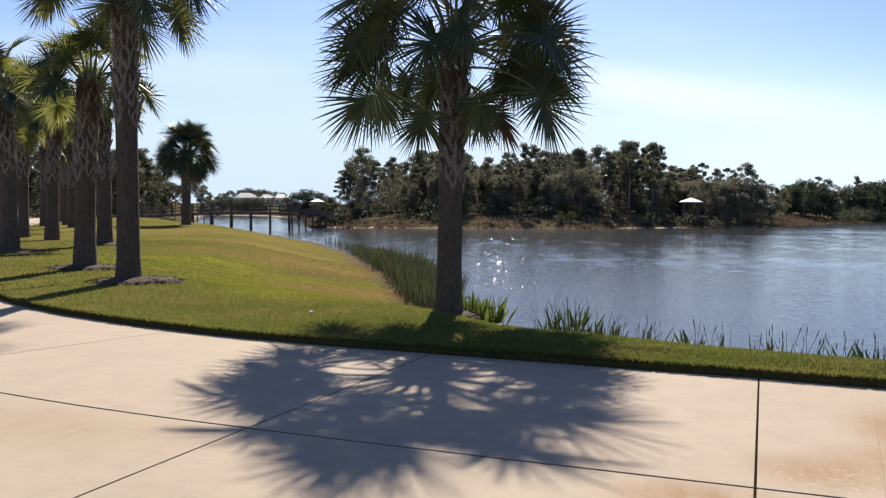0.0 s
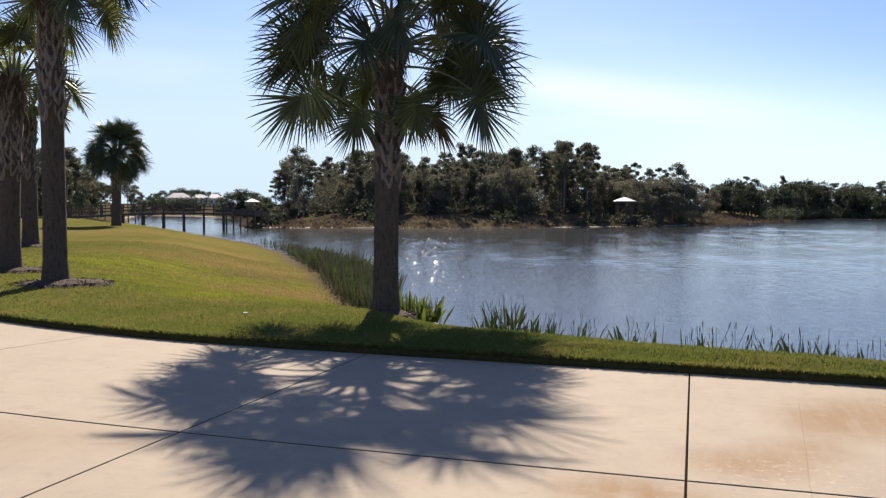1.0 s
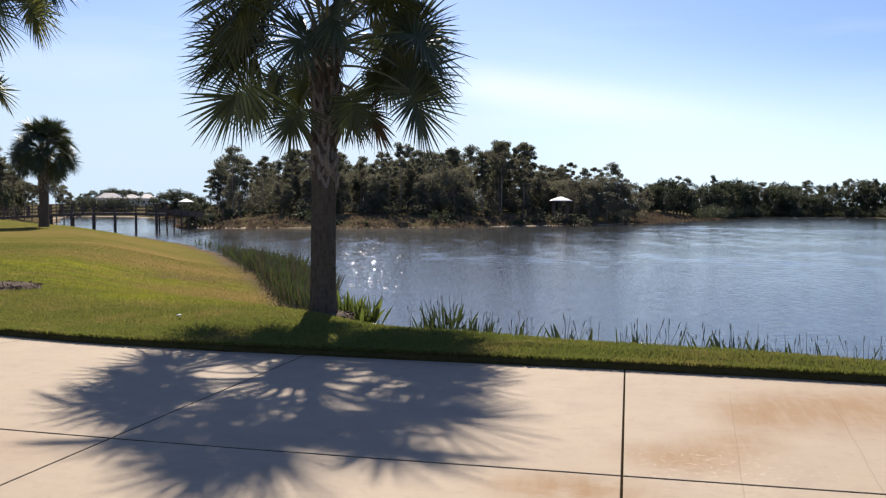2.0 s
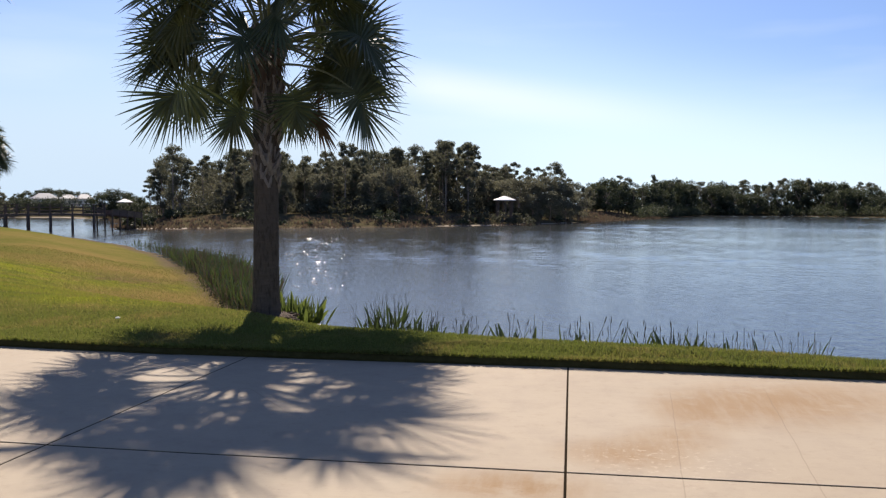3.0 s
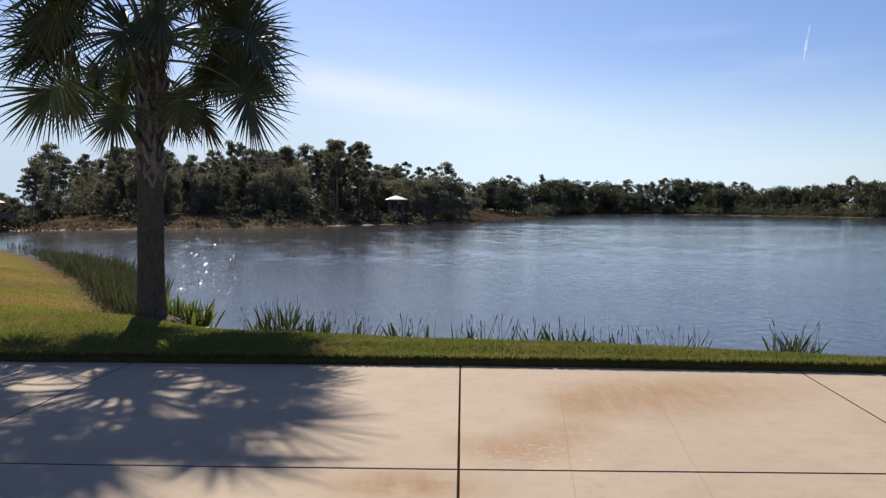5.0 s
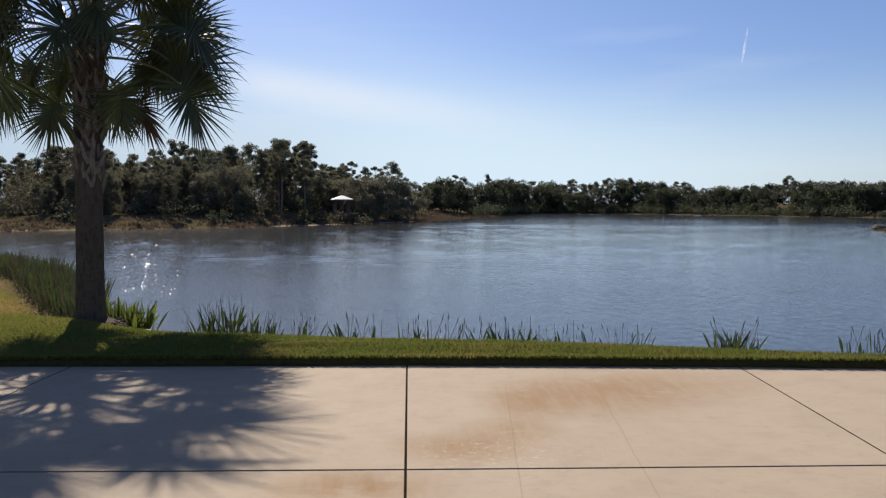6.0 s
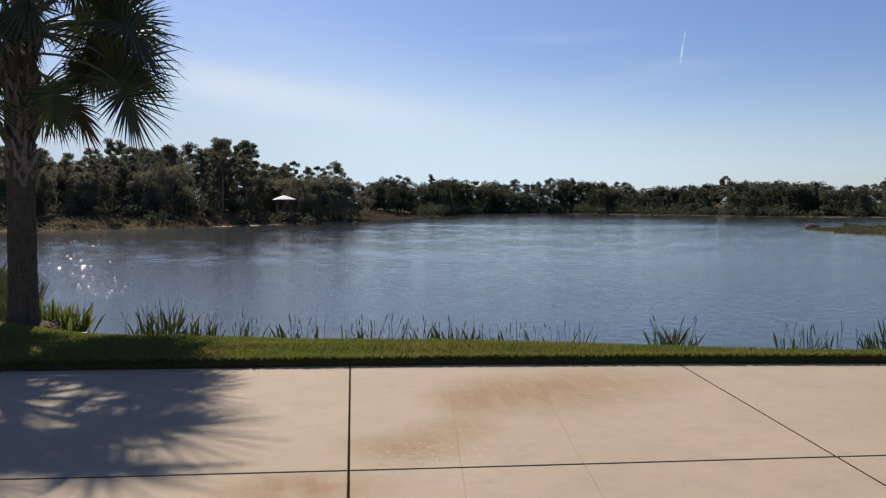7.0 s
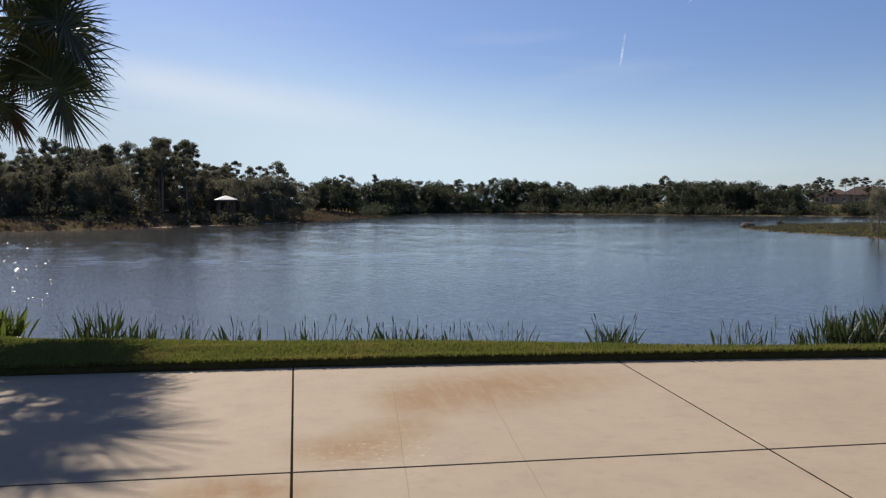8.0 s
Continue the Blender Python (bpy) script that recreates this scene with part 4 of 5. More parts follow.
plant(OAKS, p.x, p.y, 3.9, rng, 0.45)

# woods behind the palms and beyond the bridge
for q, top, dist in ((40.4, 3.4, 118), (40.0, 3.2, 122), (39.6, 3.3, 118), (39.3, 3.0, 120), (39.0, 2.6, 118), (38.7, 2.2, 122), (38.4, 1.9, 128), (37.9, 1.6, 132), (37.5, 1.5, 130), (37.0, 1.7, 134), (36.6, 1.95, 130), (36.2, 2.0, 132), (35.8, 1.6, 135), (35.4, 1.2, 138)):
    p = polar(q, dist)
    plant(PINES, p.x, p.y, 1.6 + dist * math.tan(radians(top)), rng, 1.1)
LEFT_TOP = skyline([(60, 3.6), (47, 3.7), (45, 4.0), (43, 3.8), (40.2, 3.4), (39.2, 3.2), (38.5, 2.1), (37.8, 1.7), (36.8, 1.9), (36.2, 1.9), (35.3, 1.1), (34.4, 0.85)])
for i in range(110):
    q = rng.uniform(35.0, 62)
    dist = rng.uniform(100, 140) if q > 38.4 else rng.uniform(125, 165)
    p = polar(q, dist)
    if shore_distance(p.x, p.y) < 4:
        continue
    plant(PINES if rng.random() < (0.8 if q < 40.5 else 0.5) else FAR_OAKS, p.x, p.y, max(2.2, 1.6 + dist * math.tan(radians(LEFT_TOP(q) * rng.uniform(0.55, 1.0)))), rng, 1.0)
for q, top, dist in ((35.6, 0.7, 190), (34.9, 0.75, 195), (34.2, 0.8, 430), (33.6, 0.85, 435), (33.1, 1.0, 432), (32.6, 0.85, 436), (32.0, 0.85, 430), (31.4, 0.75, 434), (31.0, 0.7, 430), (34.7, 0.75, 425), (32.3, 0.9, 440), (33.3, 0.8, 440), (30.5, 0.95, 170), (30.0, 1.25, 168),
                     (29.5, 1.4, 170), (29.0, 1.2, 168), (28.5, 0.95, 172), (28.0, 0.7, 165), (28.9, 0.6, 150), (28.1, 0.5, 140), (27.5, 0.6, 130)):
    p = polar(q, dist)
    plant(FAR_OAKS, p.x, p.y, 1.6 + dist * math.tan(radians(top)), rng, 1.15)


def brush(name, places, material, label, category, seed):
    """Low growth joined as one: each place is x, y, radius, height."""
    rg, g = random.Random(seed), Geo()
    for x, y, r, h in places:
        z = ground_at(x, y)
        for j in range(max(2, int(4 * r))):
            a, w = rg.uniform(0, 6.28), r * math.sqrt(rg.random())
            clump(g, rg, Vector((x + math.cos(a) * w, y + math.sin(a) * w, z + h * rg.uniform(0.25, 0.75))), h * 0.45, 0.9, 36, 0.36)
    return solid(name, g, material, label, category, kind="stuff")


def spread(n, az0, az1, d0, d1, clear0, clear1, seed):
    """n places between two bearings and distances, at clear0 to clear1 metres from the waterline, with the ground's height."""
    rg = np.random.default_rng(seed)
    got = np.empty((0, 3))
    for tries in range(60):
        if len(got) >= n:
            break
        a, d = np.radians(rg.uniform(az0, az1, 4000)), np.sqrt(rg.uniform(d0 * d0, d1 * d1, 4000))
        x, y = -np.sin(a) * d, np.cos(a) * d
        c = shore_distance(x, y)
        ok = (c > clear0) & (c < clear1) & ~((np.abs(x + 11.2) < 2.4) & (np.abs(y - 120.5) < 3))
        got = np.concatenate([got, np.stack([x[ok], y[ok], ground_height(x[ok], y[ok])], 1)])
    return got[:n]


def scatter(n, az0, az1, d0, d1, clear0, clear1, r, h, seed):
    rg = random.Random(seed)
    return [(x, y, r * rg.uniform(0.6, 1.4), h * rg.uniform(0.5, 1.4)) for x, y, z in spread(n, az0, az1, d0, d1, clear0, clear1, seed).tolist()]


brush("undergrowth", scatter(250, 0.3, 27.8, 94, 165, 10, 28, 1.5, 2.5, 5), SCRUB, "dense olive-green undergrowth below the pines across the lake", "undergrowth", 6)
brush("bank_shrubs", scatter(60, 0.3, 27.5, 94, 160, 2.0, 11, 1.2, 1.0, 25), OAK_FAR, "dark low shrubs on the grassy bank across the lake", "shrubs", 26)
brush("shore_scrub", scatter(330, -36, -3, 130, 262, 1.5, 9, 1.9, 2.1, 7), OAK_FAR, "olive scrub along the far shore", "scrub", 8)
brush("woodland_scrub", scatter(120, 34.6, 56, 96, 150, 6, 60, 1.8, 1.8, 9), SCRUB, "dark scrub at the foot of the woods behind the palms", "scrub", 10)
brush("village_hedge", scatter(26, 30.6, 35, 201, 206, 1, 90, 2.0, 2.4, 14), OAK_FAR, "dark hedge in front of the distant houses", "hedge", 16)
brush("bank_brush", scatter(34, 27.7, 30.3, 96, 122, 2.0, 11, 1.2, 1.1, 12), OAK_FAR, "dark brush at the end of the footbridge", "brush", 13)
brush("pavilion_scrub", [(-15 + 0.75 * i, 115.6 + (i * 7 % 5) * 0.5, 0.9, 1.0 + 0.25 * (i * 3 % 4)) for i in range(11)], SCRUB, "brown scrub in front of the lakeside pavilion", "scrub", 27)


def wild_grass():
    rg, g = random.Random(15), Geo()
    for x, y, z in spread(5200, -24, 30, 90, 190, 0.2, 8, 15).tolist():
        if math.sin(x * 0.55 + 1.3 * math.sin(y * 0.31)) + rg.uniform(-1, 1) < -0.25:
            continue
        for j in range(3):
            a = rg.uniform(0, 6.28)
            o = Vector((x + rg.uniform(-0.3, 0.3), y + rg.uniform(-0.3, 0.3), z - 0.03))
            t = o + Vector((math.cos(a) * 0.25, math.sin(a) * 0.25, rg.uniform(0.10, 0.48)))
            w = Vector((0.09, 0, 0))
            g.face(o - w, o + w, t + w * 0.2, t - w * 0.2)
    solid("wild_grass", g, WILD, "dry tan and rust-coloured grass along the far bank", "wild grass", kind="stuff")


wild_grass()


def spit_grass():
    rg, g = random.Random(44), Geo()
    for x, y, z in spread(2600, -40, -26, 62, 98, 0.3, 14, 44).tolist():
        h = rg.uniform(0.08, 0.3) * (1.0 + 0.6 * float(noise2(x, y, 0.5)))
        for j in range(3):
            a = rg.uniform(0, 6.28)
            o = Vector((x + rg.uniform(-0.25, 0.25), y + rg.uniform(-0.25, 0.25), z - 0.03))
            t = o + Vector((math.cos(a) * 0.15, math.sin(a) * 0.15, h))
            w = Vector((0.07, 0.04, 0))
            g.face(o - w, o + w, t)
    solid("marsh_grass", g, SCRUB, "olive and brown tufted grass on the low spit", "marsh grass", kind="stuff")


spit_grass()


# ---------------------------------------------------------------- footbridge
def footbridge():
    bridge = thing("footbridge", "dark weathered timber footbridge with railings over the inlet", "footbridge")
    A, B, C = Vector((-63, 75, 0)), Vector((-48.4, 84, 0)), Vector((-47.4, 88.2, 0))
    n = 17
    along = (B - A).normalized()
    across = Vector((along.y, -along.x, 0)) * 1.0

    def level(s):
        return 0.26 + 0.44 * float(smooth01(s / 0.6)) - 0.06 * float(smooth01((s - 0.75) / 0.25))

    deck = Geo()
    for i in range(n):
        s0, s1 = i / n, (i + 1) / n
        p, q = A.lerp(B, s0), A.lerp(B, s1)
        p.z, q.z = level(s0), level(s1)
        for k in range(10):
            u, v = p.lerp(q, (k + 0.04) / 10), p.lerp(q, (k + 0.96) / 10)
            deck.beam(u - across * 1.05 + (v - u) / 2, u + across * 1.05 + (v - u) / 2, (v - u).length, 0.06)
    part("deck", deck, TIMBER, bridge)
    for side in (-1, 1):
        for name, dz, w, h in (("stringer", -0.11, 0.10, 0.20), ("handrail", 0.94, 0.16, 0.06), ("mid_rail", 0.62, 0.05, 0.10), ("low_rail", 0.30, 0.05, 0.10)):
            for i in range(n):
                g = Geo()
                p, q = A.lerp(B, i / n) + across * side, A.lerp(B, (i + 1) / n) + across * side
                g.beam(p + Vector((0, 0, level(i / n) + dz)), q + Vector((0, 0, level((i + 1) / n) + dz)), w, h)
                part(name, g, TIMBER, bridge)
        for i in range(n + 1):
            p = A.lerp(B, i / n) + across * side
            g = Geo()
            g.box(p.x, p.y, level(i / n) + 0.36, 0.12, 0.12, 1.24, None, 0.012)
            part("rail_post", g, TIMBER, bridge)
            if i in (6, 8, 10, 12, 14, 16):
                g = Geo()
                low, top = min(ground_at(p.x, p.y), WATER_Z) - 0.3, level(i / n) - 0.03
                g.tube([(p.x, p.y, low), (p.x, p.y, top)], [0.13, 0.13], 10)
                part("bridge_post", g, TIMBER, bridge, "", True)
    for i in (6, 8, 10, 12, 14, 16):
        p = A.lerp(B, i / n)
        g = Geo()
        z = level(i / n) - 0.40
        g.beam(p - across * 1.15 + Vector((0, 0, z)), p + across * 1.15 + Vector((0, 0, z)), 0.14, 0.24)
        part("cross_beam", g, TIMBER, bridge)
    # low boarded ramp that carries on to the far bank
    way = (C - B).normalized()
    wide = Vector((way.y, -way.x, 0))
    for side in (-1, 1):
        for k in range(5):
            g = Geo()
            z = 0.52 + 0.13 * k
            g.beam(B + wide * side + Vector((0, 0, z + 0.06)), C + wide * side + Vector((0, 0, z - 0.30)), 0.05, 0.11)
            part("ramp_board", g, TIMBER, bridge)
        for k in range(5):
            p = B.lerp(C, k / 4) + wide * side
            g = Geo()
            low = min(ground_at(p.x, p.y), WATER_Z) - 0.2
            g.box(p.x, p.y, (low + 1.1 - 0.08 * k) / 2, 0.13, 0.13, 1.1 - 0.08 * k - low, None, 0.012)
            part("ramp_post", g, TIMBER, bridge)
    g = Geo()
    g.beam(B + Vector((0, 0, 0.58)), C + Vector((0, 0, 0.22)), 2.0, 0.08)
    part("ramp_deck", g, TIMBER, bridge)
    return bridge


footbridge()


# ---------------------------------------------------------------- pavilions and houses
def hip_roof(w, d, z, rise, over, ridge):
    g = Geo()
    x, y, r = w / 2 + over, d / 2 + over, ridge / 2
    for t in (0.0, -0.10):
        e = [(-x, -y, z + t), (x, -y, z + t), (x, y, z + t), (-x, y, z + t)]
        a, b = (-r, 0, z + rise + t), (r, 0, z + rise + t)
        g.face(e[0], e[1], b, a), g.face(e[2], e[3], a, b)
        g.face(e[1], e[2], b), g.face(e[3], e[0], a)
    for p, q in (((-x, -y), (x, -y)), ((x, -y), (x, y)), ((x, y), (-x, y)), ((-x, y), (-x, -y))):
        g.face((*p, z - 0.10), (*q, z - 0.10), (*q, z), (*p, z))
    return g


def pavilion(x, y, size, label, eave):
    eave -= ground_at(x, y)
    ob = thing("pavilion", label, "pavilion", "lakeside pavilions", at=(x, y, ground_at(x, y)), turn=math.degrees(math.atan2(y, x)) - 80)
    part("roof", hip_roof(size, size, eave, 0.52, 0.25, 0.25), ROOF_WHITE, ob, "white metal hip roof")
    for i in (-1, 0, 1):
        for j in (-1, 0, 1):
            if i or j:
                g = Geo()
                g.box(i * size * 0.44, j * size * 0.44, eave / 2 - 0.1, 0.14, 0.14, eave + 0.3, None, 0.02)
                part("post", g, TIMBER, ob)
    for s in (-1, 1):
        for name, a, b in (("rail", (-size * 0.44, s * size * 0.44, 0.9), (size * 0.44, s * size * 0.44, 0.9)), ("rail", (s * size * 0.44, -size * 0.44, 0.9), (s * size * 0.44, size * 0.44, 0.9))):
            g = Geo()
            g.beam(a, b, 0.08, 0.12)
            part(name, g, TIMBER, ob)
    g = Geo()
    g.box(0, 0, 0.05, size, size, 0.3, None, 0.05)
    part("platform", g, TIMBER, ob)
    return ob


p = polar(5.2, 121)
pavilion(p.x, p.y, 2.15, "small open pavilion with a white roof among the pines", 2.34)
p = polar(28.8, 160)
pavilion(p.x, p.y, 1.8, "small white-roofed pavilion behind the footbridge", 2.05)


def house(x, y, w, d, wall_h, rise, turn, wall, roof, label, gable=False, z=None):
    ob = thing("house", label, "house", "houses beyond the lake", at=(x, y, ground_at(x, y) if z is None else z), turn=turn)
    g = Geo()
    g.box(0, 0, wall_h / 2 - 0.3, w, d, wall_h + 0.6)
    part("wall", g, wall, ob)
    part("roof", hip_roof(w, d, wall_h + 0.1, rise, 0.5, w * 0.45), roof, ob)
    n = max(3, int(w / 2.6))
    for i in range(n):
        cx = -w / 2 + w * (i + 0.5) / n
        win = Geo()
        win.box(cx, -d / 2 - 0.01, wall_h * 0.55, 1.0, 0.06, 1.2)
        pane = part("window", win, TRIM_WHITE, ob)
        g2 = Geo()
        for sx in (-0.24, 0.24):
            g2.box(cx + sx, -d / 2 - 0.045, wall_h * 0.55, 0.42, 0.02, 1.05)
        part("pane", g2, PANE, pane)
    if gable:
        g = Geo()
        g.box(-w * 0.18, -d / 2 - 1.2, wall_h / 2 - 0.2, 3.4, 2.4, wall_h + 0.5)
        porch = part("gable_wing", g, wall, ob)
        g = Geo()
        x0, y0, y1, z0 = -w * 0.18, -d / 2 - 2.8, 0.0, wall_h + 0.05
        for s in (-1, 1):
            g.face((x0 + s * 2.2, y0, z0), (x0, y0, z0 + 1.1), (x0, y1, z0 + 1.1), (x0 + s * 2.2, y1, z0))
            g.face((x0 + s * 2.2, y0, z0 - 0.12), (x0, y0, z0 + 0.98), (x0, y1, z0 + 0.98), (x0 + s * 2.2, y1, z0 - 0.12))
        part("gable_roof", g, roof, porch)
        g = Geo()
        g.face((x0 - 1.7, y0 + 0.38, z0), (x0 + 1.7, y0 + 0.38, z0), (x0, y0 + 0.38, z0 + 0.86))
        part("gable_end", g, wall, porch)
        for s in (-1, 1):
            g = Geo()
            g.box(x0 + s * 0.6, -d / 2 - 2.42, wall_h * 0.5, 0.7, 0.05, 1.5)
            part("window_pane", g, PANE, porch)
    return ob


p = polar(-34.0, 300)
house(p.x, p.y, 15, 11, 2.7, 2.6, -36, STUCCO, ROOF_BROWN, "brown-roofed house half hidden behind the far trees")
p = polar(-32.0, 292)
house(p.x, p.y, 10, 10, 2.8, 1.6, -30, STUCCO, ROOF_BROWN, "tan stucco house with a brown hip roof by the lake", True)
for q, dist, w, r in ((33.25, 396, 9.0, 2.2), (32.0, 404, 6.0, 1.7), (31.1, 400, 5.5, 1.9)):
    p = polar(q, dist)
    house(p.x, p.y, w, 8, 3.1, r, q + 10, STUCCO_WHITE, ROOF_PALE, "pale house with a light grey metal roof beyond the inlet")


# ---------------------------------------------------------------- reeds along the water
def lance(g, rng, base, way, length, width, bend):
    """A long pointed leaf, widest at its middle, bending over."""
    side = way.cross(Vector((rng.uniform(-1, 1), rng.uniform(-1, 1), 0.2))).normalized()
    p, d, i = Vector(base), Vector(way), len(g.v)
    prof = ((0, 0.22), (0.35, 0.26), (0.55, 0.75), (0.74, 1.0), (0.89, 0.6), (1.0, 0.04))
    last = 0.0
    for s, w in prof:
        p = p + d * (length * (s - last))
        d = (d + Vector((way.x, way.y, -0.4)) * bend * (s - last)).normalized()
        last = s
        g.v += [tuple(p - side * width * w / 2), tuple(p + side * width * w / 2)]
    g.f += [(i + 2 * k, i + 2 * k + 1, i + 2 * k + 3, i + 2 * k + 2) for k in range(len(prof) - 1)]


def reed_parts(rng, ob, leaves, stems, radius, height, broad, material):
    g = Geo()
    for i in range(leaves):
        a, r = rng.uniform(0, 6.28), radius * math.sqrt(rng.random())
        way = Vector((rng.gauss(0, 0.22), rng.gauss(0, 0.22), 1)).normalized()
        lance(g, rng, (math.cos(a) * r, math.sin(a) * r * 0.5, -0.12), way, height * rng.uniform(0.42, 1.1), broad * rng.uniform(0.5, 1.2), rng.uniform(0.1, 0.9))
    tagged(part("leaf_tuft", g, material, ob), kind="stuff")
    g = Geo()
    for i in range(stems):
        a, r = rng.uniform(0, 6.28), radius * math.sqrt(rng.random())
        o = Vector((math.cos(a) * r, math.sin(a) * r * 0.5, -0.12))
        lean = Vector((rng.gauss(0, 0.16), rng.gauss(0, 0.12), 1))
        h = height * rng.uniform(0.8, 1.28)
        g.tube([o, o + lean * h * 0.5, o + lean * h + Vector((rng.gauss(0, 0.04), 0, 0))], [0.006, 0.005, 0.003], 3, False)
        if rng.random() < 0.6:
            g.tube([o + lean * h * 0.93, o + lean * h, o + lean * (h + 0.05)], [0.004, 0.007, 0.003], 4, False)
    tagged(part("stem_tuft", g, STEM, ob), kind="stuff")


def reed_clump(seed, leaves, stems, radius, height, broad, label):
    rng = random.Random(seed)
    ob = thing("reed_clump", label, "reeds", "reed clumps at the water's edge")
    reed_parts(rng, ob, leaves, stems, radius, height, broad, REED_LIGHT if broad > 0.07 else REED)
    return ob


REEDS = {"big": [reed_clump(s, 60, 10, 0.40, 0.82, 0.045, "dense clump of upright dark green reeds at the water's edge") for s in (1, 2, 9)],
         "mid": [reed_clump(s, 24, 5, 0.30, 0.64, 0.046, "loose clump of green reeds at the water's edge") for s in (3, 4, 10)],
         "few": [reed_clump(s, 9, 4, 0.34, 0.60, 0.044, "few thin reeds standing in the shallow water") for s in (5, 6, 12)],
         "fan": [reed_clump(7, 36, 3, 0.26, 0.68, 0.036, "fan-shaped clump of dark rushes in the shallow water")],
         "lily": [reed_clump(8, 110, 4, 0.34, 0.84, 0.075, "broad-leaved bright green water plant below the palm")]}
rng = random.Random(31)


def at_shore(az, clear):
    """A place on that bearing, clear metres out from the near waterline."""
    r = np.arange(9, 30, 0.05)
    d = shore_distance(-math.sin(radians(az)) * r, math.cos(radians(az)) * r)
    dist = float(r[np.flatnonzero(d < -clear)[0]])
    p = polar(az, dist)
    return p.x, p.y


for size, azimuths in (("lily", (19.2, 18.7, 18.3)),
                       ("big", (13.6, 13.1, 12.6, -32.2, -32.9, -33.7, -34.5, -35.4, -36.5)),
                       ("mid", (11.7, 10.8, 10.2, 9.6, 4.4, 0.3, -5.6, -6.3, -7.2, -7.8, -8.9, -31.2, -33.3, -35)),
                       ("few", (8.4, 7.6, 6.9, 5.1, 3.7, 1.2, -0.4, -1.3, -2.4, -3.1, -3.9, -4.7, -9.8, -11.1, -12.2, -13.3, -13.9, -26.0, -26.6, -27.4, -28.2, -30.4)),
                       ("fan", (-19.4, -18.9, -20.0))):
    for q in azimuths:
        x, y = at_shore(q, -1.1 if size == "lily" else rng.uniform(0.05, 0.55))
        src = rng.choice(REEDS[size])
        m = pose(x, y, max(WATER_Z, ground_at(x, y)) - 0.02, 0, 0, rng.uniform(0, 360)) @ Matrix.Scale(rng.uniform(0.85, 1.12), 4)
        if src.name in PLACED:
            copy_thing(src, m)
        else:
            PLACED.add(src.name)
            src.matrix_basis = m


def reed_bed():
    """The thick belt of reeds down the bank beyond the palm."""
    rng, g, dry = random.Random(52), Geo(), Geo()
    line = spline([(-5.6, 16.6), (-7.6, 19.6), (-10.6, 24.8), (-13.7, 30.7), (-17.6, 36.8), (-21.4, 42.7), (-29, 53)], 0.05)
    for i in range(11000):
        s = rng.random() ** 1.25
        j = int(s * (len(line) - 2))
        x, y = line[j]
        x, y = x + 0.45, y + 0.15
        thick = 1.0 if s < 0.5 else max(0.12, 1 - (s - 0.5) * 3)
        if rng.random() > thick:
            continue
        x, y = x + rng.gauss(0, 0.62), y + rng.gauss(0, 0.62)
        d = float(shore_distance(np.array([x]), np.array([y]))[0])
        if not -1.5 < d < 0.40 or math.degrees(math.atan2(-x, y)) < 19.6:
            continue
        z = max(WATER_Z - 0.1, ground_at(x, y) - 0.03)
        way = Vector((rng.gauss(0, 0.2), rng.gauss(0, 0.2), 1)).normalized()
        tall = (0.80 if s < 0.5 else 0.56) * rng.uniform(0.4, 1.25) * (0.95 + 0.35 * float(noise2(x, y, 0.9)))
        lance(g if rng.random() < 0.62 else dry, rng, (x, y, z), way, tall, rng.uniform(0.02, 0.045), rng.uniform(0.1, 1.0))
    solid("reed_bed", g, REED, "thick belt of green reeds down the bank", "reeds", kind="stuff")
    solid("dry_reeds", dry, REED_DRY, "withered tan reeds among the green belt", "reeds", kind="stuff")


reed_bed()


# ---------------------------------------------------------------- pale stones at the waterline
def stone(seed, x, y, r, material=STONE, label="small pale stone in the grass by the water"):
    rng, g = random.Random(seed), Geo()
    z = ground_at(x, y)
    bm = bmesh.new()
    bmesh.ops.create_icosphere(bm, subdivisions=2, radius=r)
    for v in bm.verts:
        v.co *= 1 + 0.22 * noise.noise(v.co * 4 / r * 0.3 + Vector((seed, 0, 0)))
        v.co.z *= 0.5
    for v in bm.verts:
        v.co += Vector((x, y, z + r * 0.2))
    me = bpy.data.meshes.new("stone")
    bm.to_mesh(me)
    bm.free()
    me.materials.append(material)
    return tagged(new("stone", me), label, "stone", "pale stones" if material is STONE else "")


for i, (q, r, d) in enumerate(((14.9, 0.06, 12.0), (17.1, 0.05, 12.3), (17.6, 0.035, 12.45), (-3.6, 0.03, 11.6), (29.2, 0.035, 12.6))):
    p = polar(q, d)
    stone(i, p.x, p.y, r)

stone(40, 45.4, 87.6, 0.75, DARK_STONE, "dark low rock at the tip of the spit")
brush("spit_scrub", [(47.5 + 1.9 * i + (i * 7 % 3) * 0.6, 84.0 - (i * 5 % 7) * 1.4, 0.8, 0.5 + 0.2 * (i % 3)) for i in (0, 5, 6, 9)], SCRUB, "low olive brush on the grassy spit", "brush", 61)

# ---------------------------------------------------------------- vapour trail
def vapour_trail(az0, drift, el0, drop, wide, label):
    g = Geo()
    for i in range(13):
        w = wide * (0.4 + 0.6 * math.sin(math.pi * i / 12))
        for side in (-1, 1):
            p = polar(az0 + drift * i / 12 + side * w, 3000)
            g.v.append((p.x, p.y, 3000 * math.tan(radians(el0 - drop * i / 12))))
    g.f = [(2 * i, 2 * i + 1, 2 * i + 3, 2 * i + 2) for i in range(12)]
    solid("vapour_trail", g, VAPOUR, label, "vapour trail", kind="structure")


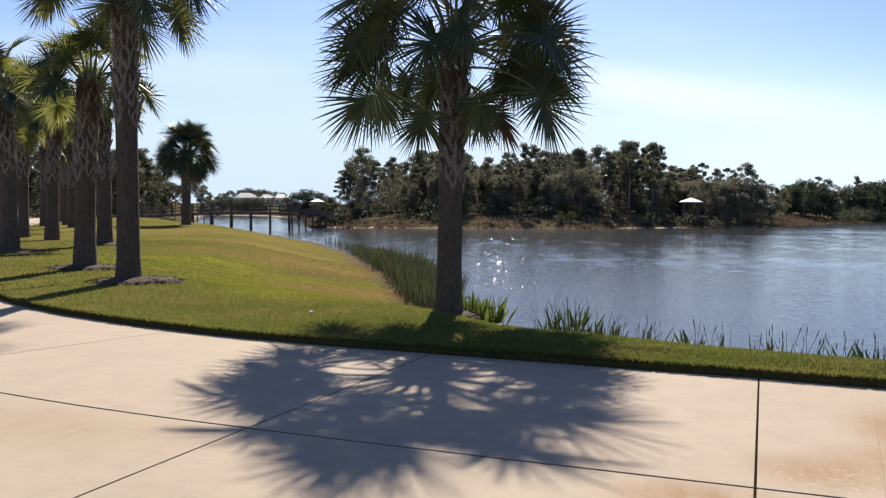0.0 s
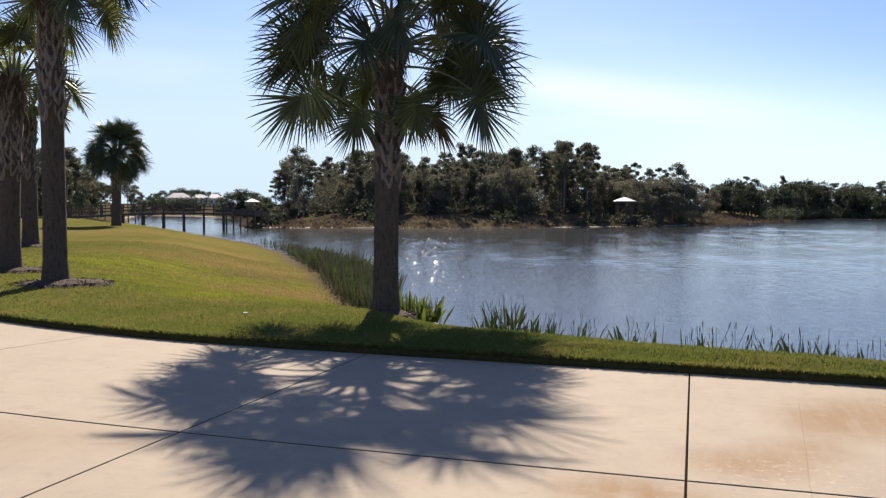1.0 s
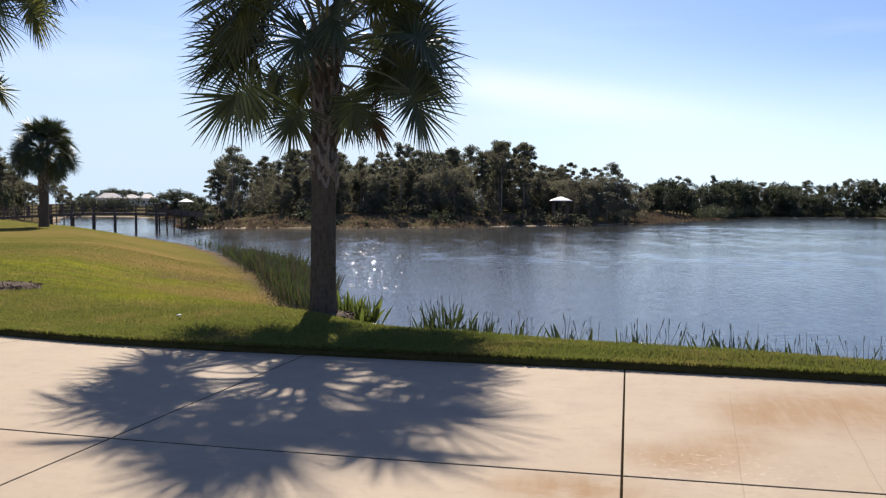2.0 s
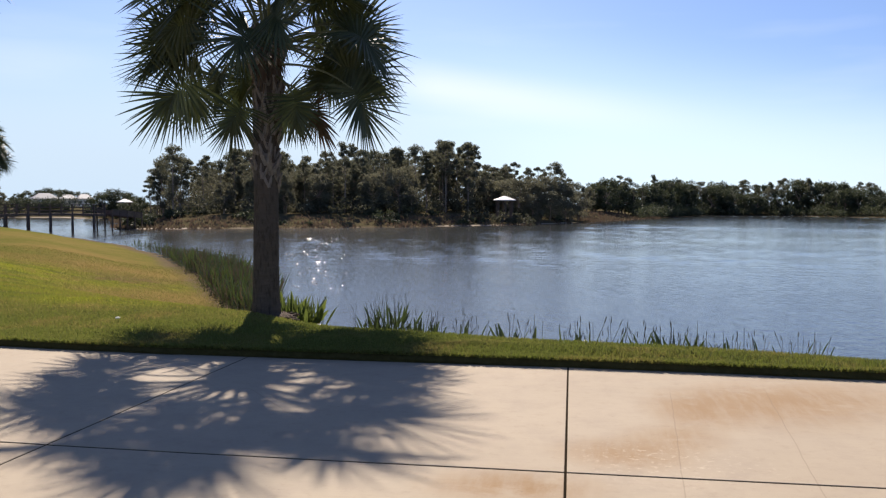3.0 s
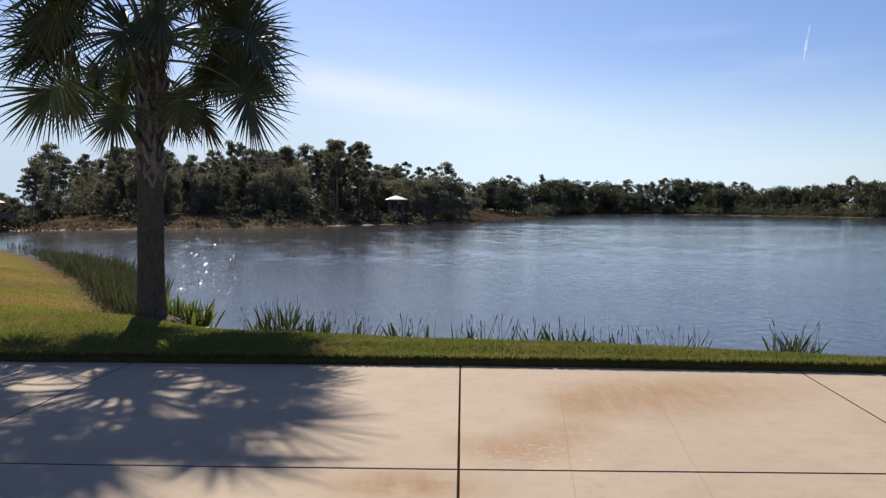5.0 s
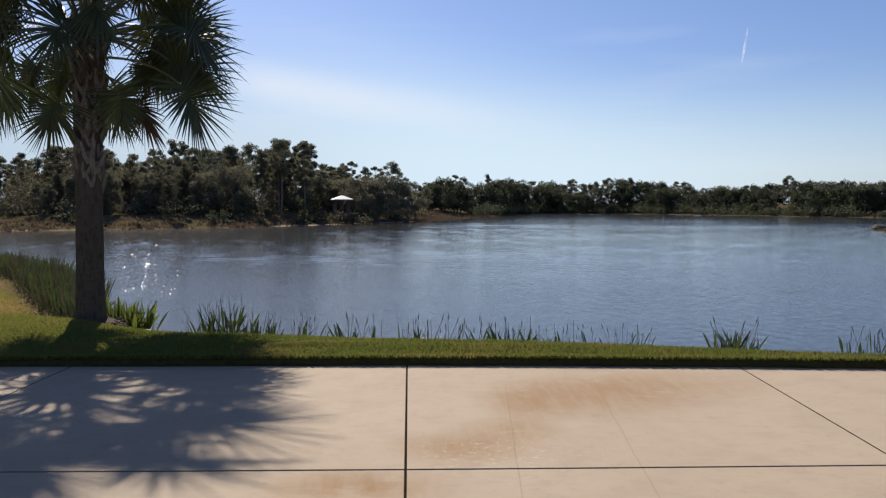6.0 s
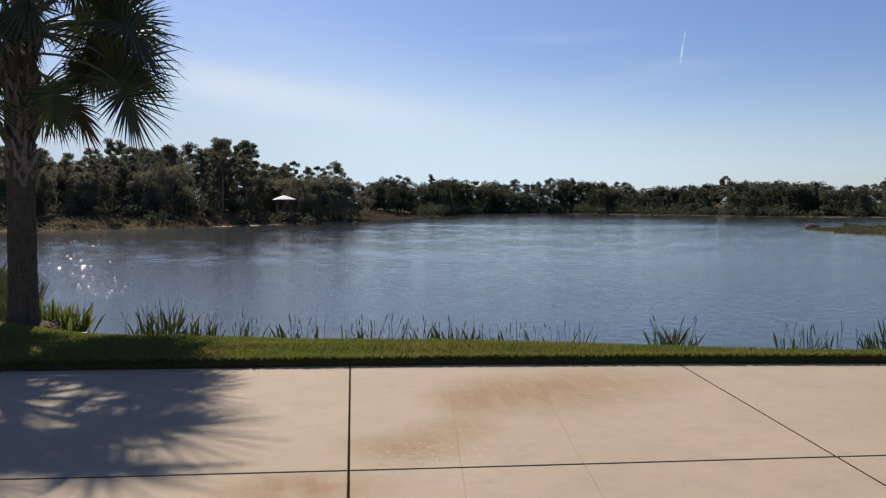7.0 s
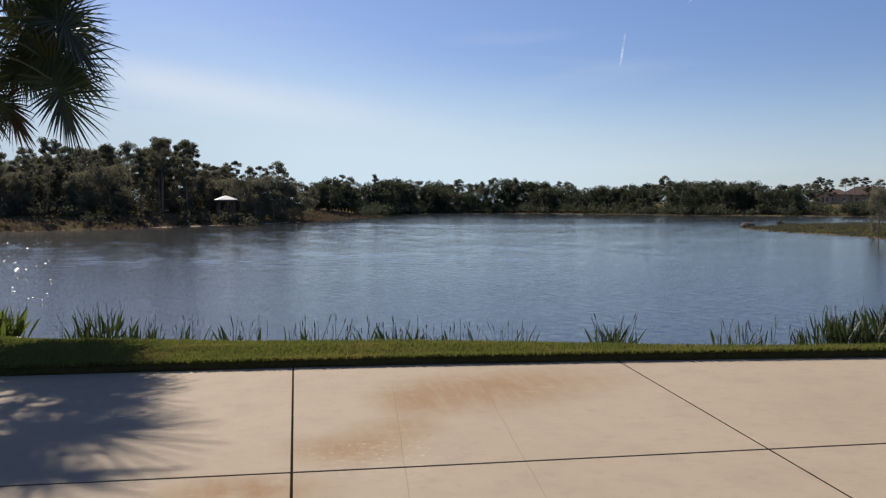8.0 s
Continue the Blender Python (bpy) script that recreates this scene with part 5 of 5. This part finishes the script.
vapour_trail(-20.0, 0.31, 10.5, 2.0, 0.075, "short white vapour trail high in the blue sky")
vapour_trail(-24.4, 0.75, 12.6, 0.6, 0.055, "second faint scrap of vapour trail in the sky")


# ---------------------------------------------------------------- grass blades
def grass_blades():
    rg = np.random.default_rng(8)
    n = 420000
    az = np.radians(rg.uniform(-40, 52, n))
    r = 8.3 + 30 * rg.random(n) ** 1.9
    x, y = -np.sin(az) * r, np.cos(az) * r
    e, d = kerb_distance(x, y), shore_distance(x, y)
    ok = (e > 0.0) & (d > 0.25)
    x, y, e, d = x[ok], y[ok], e[ok], d[ok]
    # extra growth hanging over the edge of the concrete
    m = 60000
    i = rg.integers(60, len(KERB) - 400, m)
    o = np.abs(rg.normal(0, 0.05, m))
    near = np.hypot(KERB[i, 0], KERB[i, 1]) < 24
    i, o = i[near], o[near]
    x = np.concatenate([x, KERB[i, 0] + KN[i, 0] * o + rg.normal(0, 0.03, len(i))])
    y = np.concatenate([y, KERB[i, 1] + KN[i, 1] * o])
    z, edge = natural_height(x, y), kerb_distance(x, y)
    z = np.where(edge < 0.95, 0.080 + (z - 0.080) * np.clip((edge - 0.1) / 0.85, 0, 1), z)
    n = len(x)
    fringe = np.arange(n) >= n - len(i)
    h = rg.uniform(0.018, 0.045, n) * np.where(fringe, 1.1, 1.0)
    w = rg.uniform(0.004, 0.009, n) * np.clip(np.hypot(x, y) / 10, 1, 2.2)
    a, lean = rg.uniform(0, 2 * np.pi, n), rg.uniform(0.0, 0.9, n)
    b = rg.uniform(0, 2 * np.pi, n)
    lx, ly = np.cos(b) * lean * h, np.sin(b) * lean * h
    ly = np.where(fringe, -np.abs(ly) - 0.35 * h, ly)
    v = np.empty((n, 3, 3))
    v[:, 0] = np.stack([x - np.cos(a) * w, y - np.sin(a) * w, z - 0.01], 1)
    v[:, 1] = np.stack([x + np.cos(a) * w, y + np.sin(a) * w, z - 0.01], 1)
    v[:, 2] = np.stack([x + lx, y + ly, z + h], 1)
    me = bpy.data.meshes.new("grass")
    me.vertices.add(3 * n)
    me.loops.add(3 * n)
    me.polygons.add(n)
    me.vertices.foreach_set("co", v.ravel())
    me.loops.foreach_set("vertex_index", np.arange(3 * n))
    me.polygons.foreach_set("loop_start", np.arange(0, 3 * n, 3))
    me.materials.append(GRASS)
    me.update(calc_edges=True)
    tagged(new("grass", me), "short mown green grass blades along the concrete", "grass", kind="stuff")


grass_blades()


# ---------------------------------------------------------------- slabs of the drive
def build_slabs():
    guide = spline([(40, 8.6), (12, 8.8), (4, 8.82), (0, 8.82), (-3, 8.86), (-5, 8.97), (-7.1, 9.34), (-9.6, 10.08), (-11.9, 11.15), (-15, 13.3), (-20, 17.6), (-28, 25.6), (-38, 36.2), (-50, 50), (-62, 66), (-76, 88)])
    gt = np.gradient(guide, axis=0)
    gt /= np.hypot(gt[:, 0], gt[:, 1])[:, None]
    gn = np.stack([gt[:, 1], -gt[:, 0]], 1)
    cuts = [(float(np.interp(-x, -guide[:, 0], np.arange(len(guide)))), k) for x, k in ((3.12, 0.045), (-0.15, -0.022), (-3.49, -0.02), (-7.02, 0.0))]
    while cuts[0][0] > 40:
        cuts.insert(0, (cuts[0][0] - 32, 0.045))
    while cuts[-1][0] < len(guide) - 40:
        cuts.append((cuts[-1][0] + 34, 0.0))
    gap = 0.008

    def place(u, v, skew):
        i = min(int(u), len(guide) - 2)
        t = u - i
        q = guide[i] * (1 - t) + guide[i + 1] * t
        nn = gn[i] * (1 - t) + gn[i + 1] * t
        if v < 0.02:      # the lawn's edge, where the guide and the kerb part
            j = np.argmin((KERB[:, 0] - q[0]) ** 2 + (KERB[:, 1] - q[1]) ** 2)
            v = max(v, float((q - KERB[j]) @ nn) + 0.002)
        q = q - nn * v + gt[i] * (v * skew)
        return q[0], q[1]

    for (a, ka), (b, kb) in zip(cuts, cuts[1:]):
        for v0, v1 in ((0.0, 3.485), (3.485, 6.94), (6.94, 10.40), (10.40, 13.88)):
            g, m = Geo(), 9
            for inset, z in ((0.0, -0.03), (0.0, -0.002), (0.003, 0.0)):
                lo, hi = a + (gap + inset) * 10, b - (gap + inset) * 10
                us, sk = np.linspace(lo, hi, m), np.linspace(ka, kb, m)
                first, second = v0 + (0.012 + inset if v0 else inset * 0.5), v1 - 0.012 - inset
                g.v += [(*place(u, first, s), z) for u, s in zip(us, sk)]
                g.v += [(*place(u, second, s), z) for u, s in zip(us[::-1], sk[::-1])]
            n = 2 * m
            g.f = [(2 * n + j, 3 * n - 1 - j, 3 * n - 2 - j, 2 * n + j + 1) for j in range(m - 1)]
            g.f += [(k + j, k + n + j, k + n + (j + 1) % n, k + (j + 1) % n) for k in (0, n) for j in range(n)]
            part("slab", g, CONCRETE, pavement)


build_slabs()
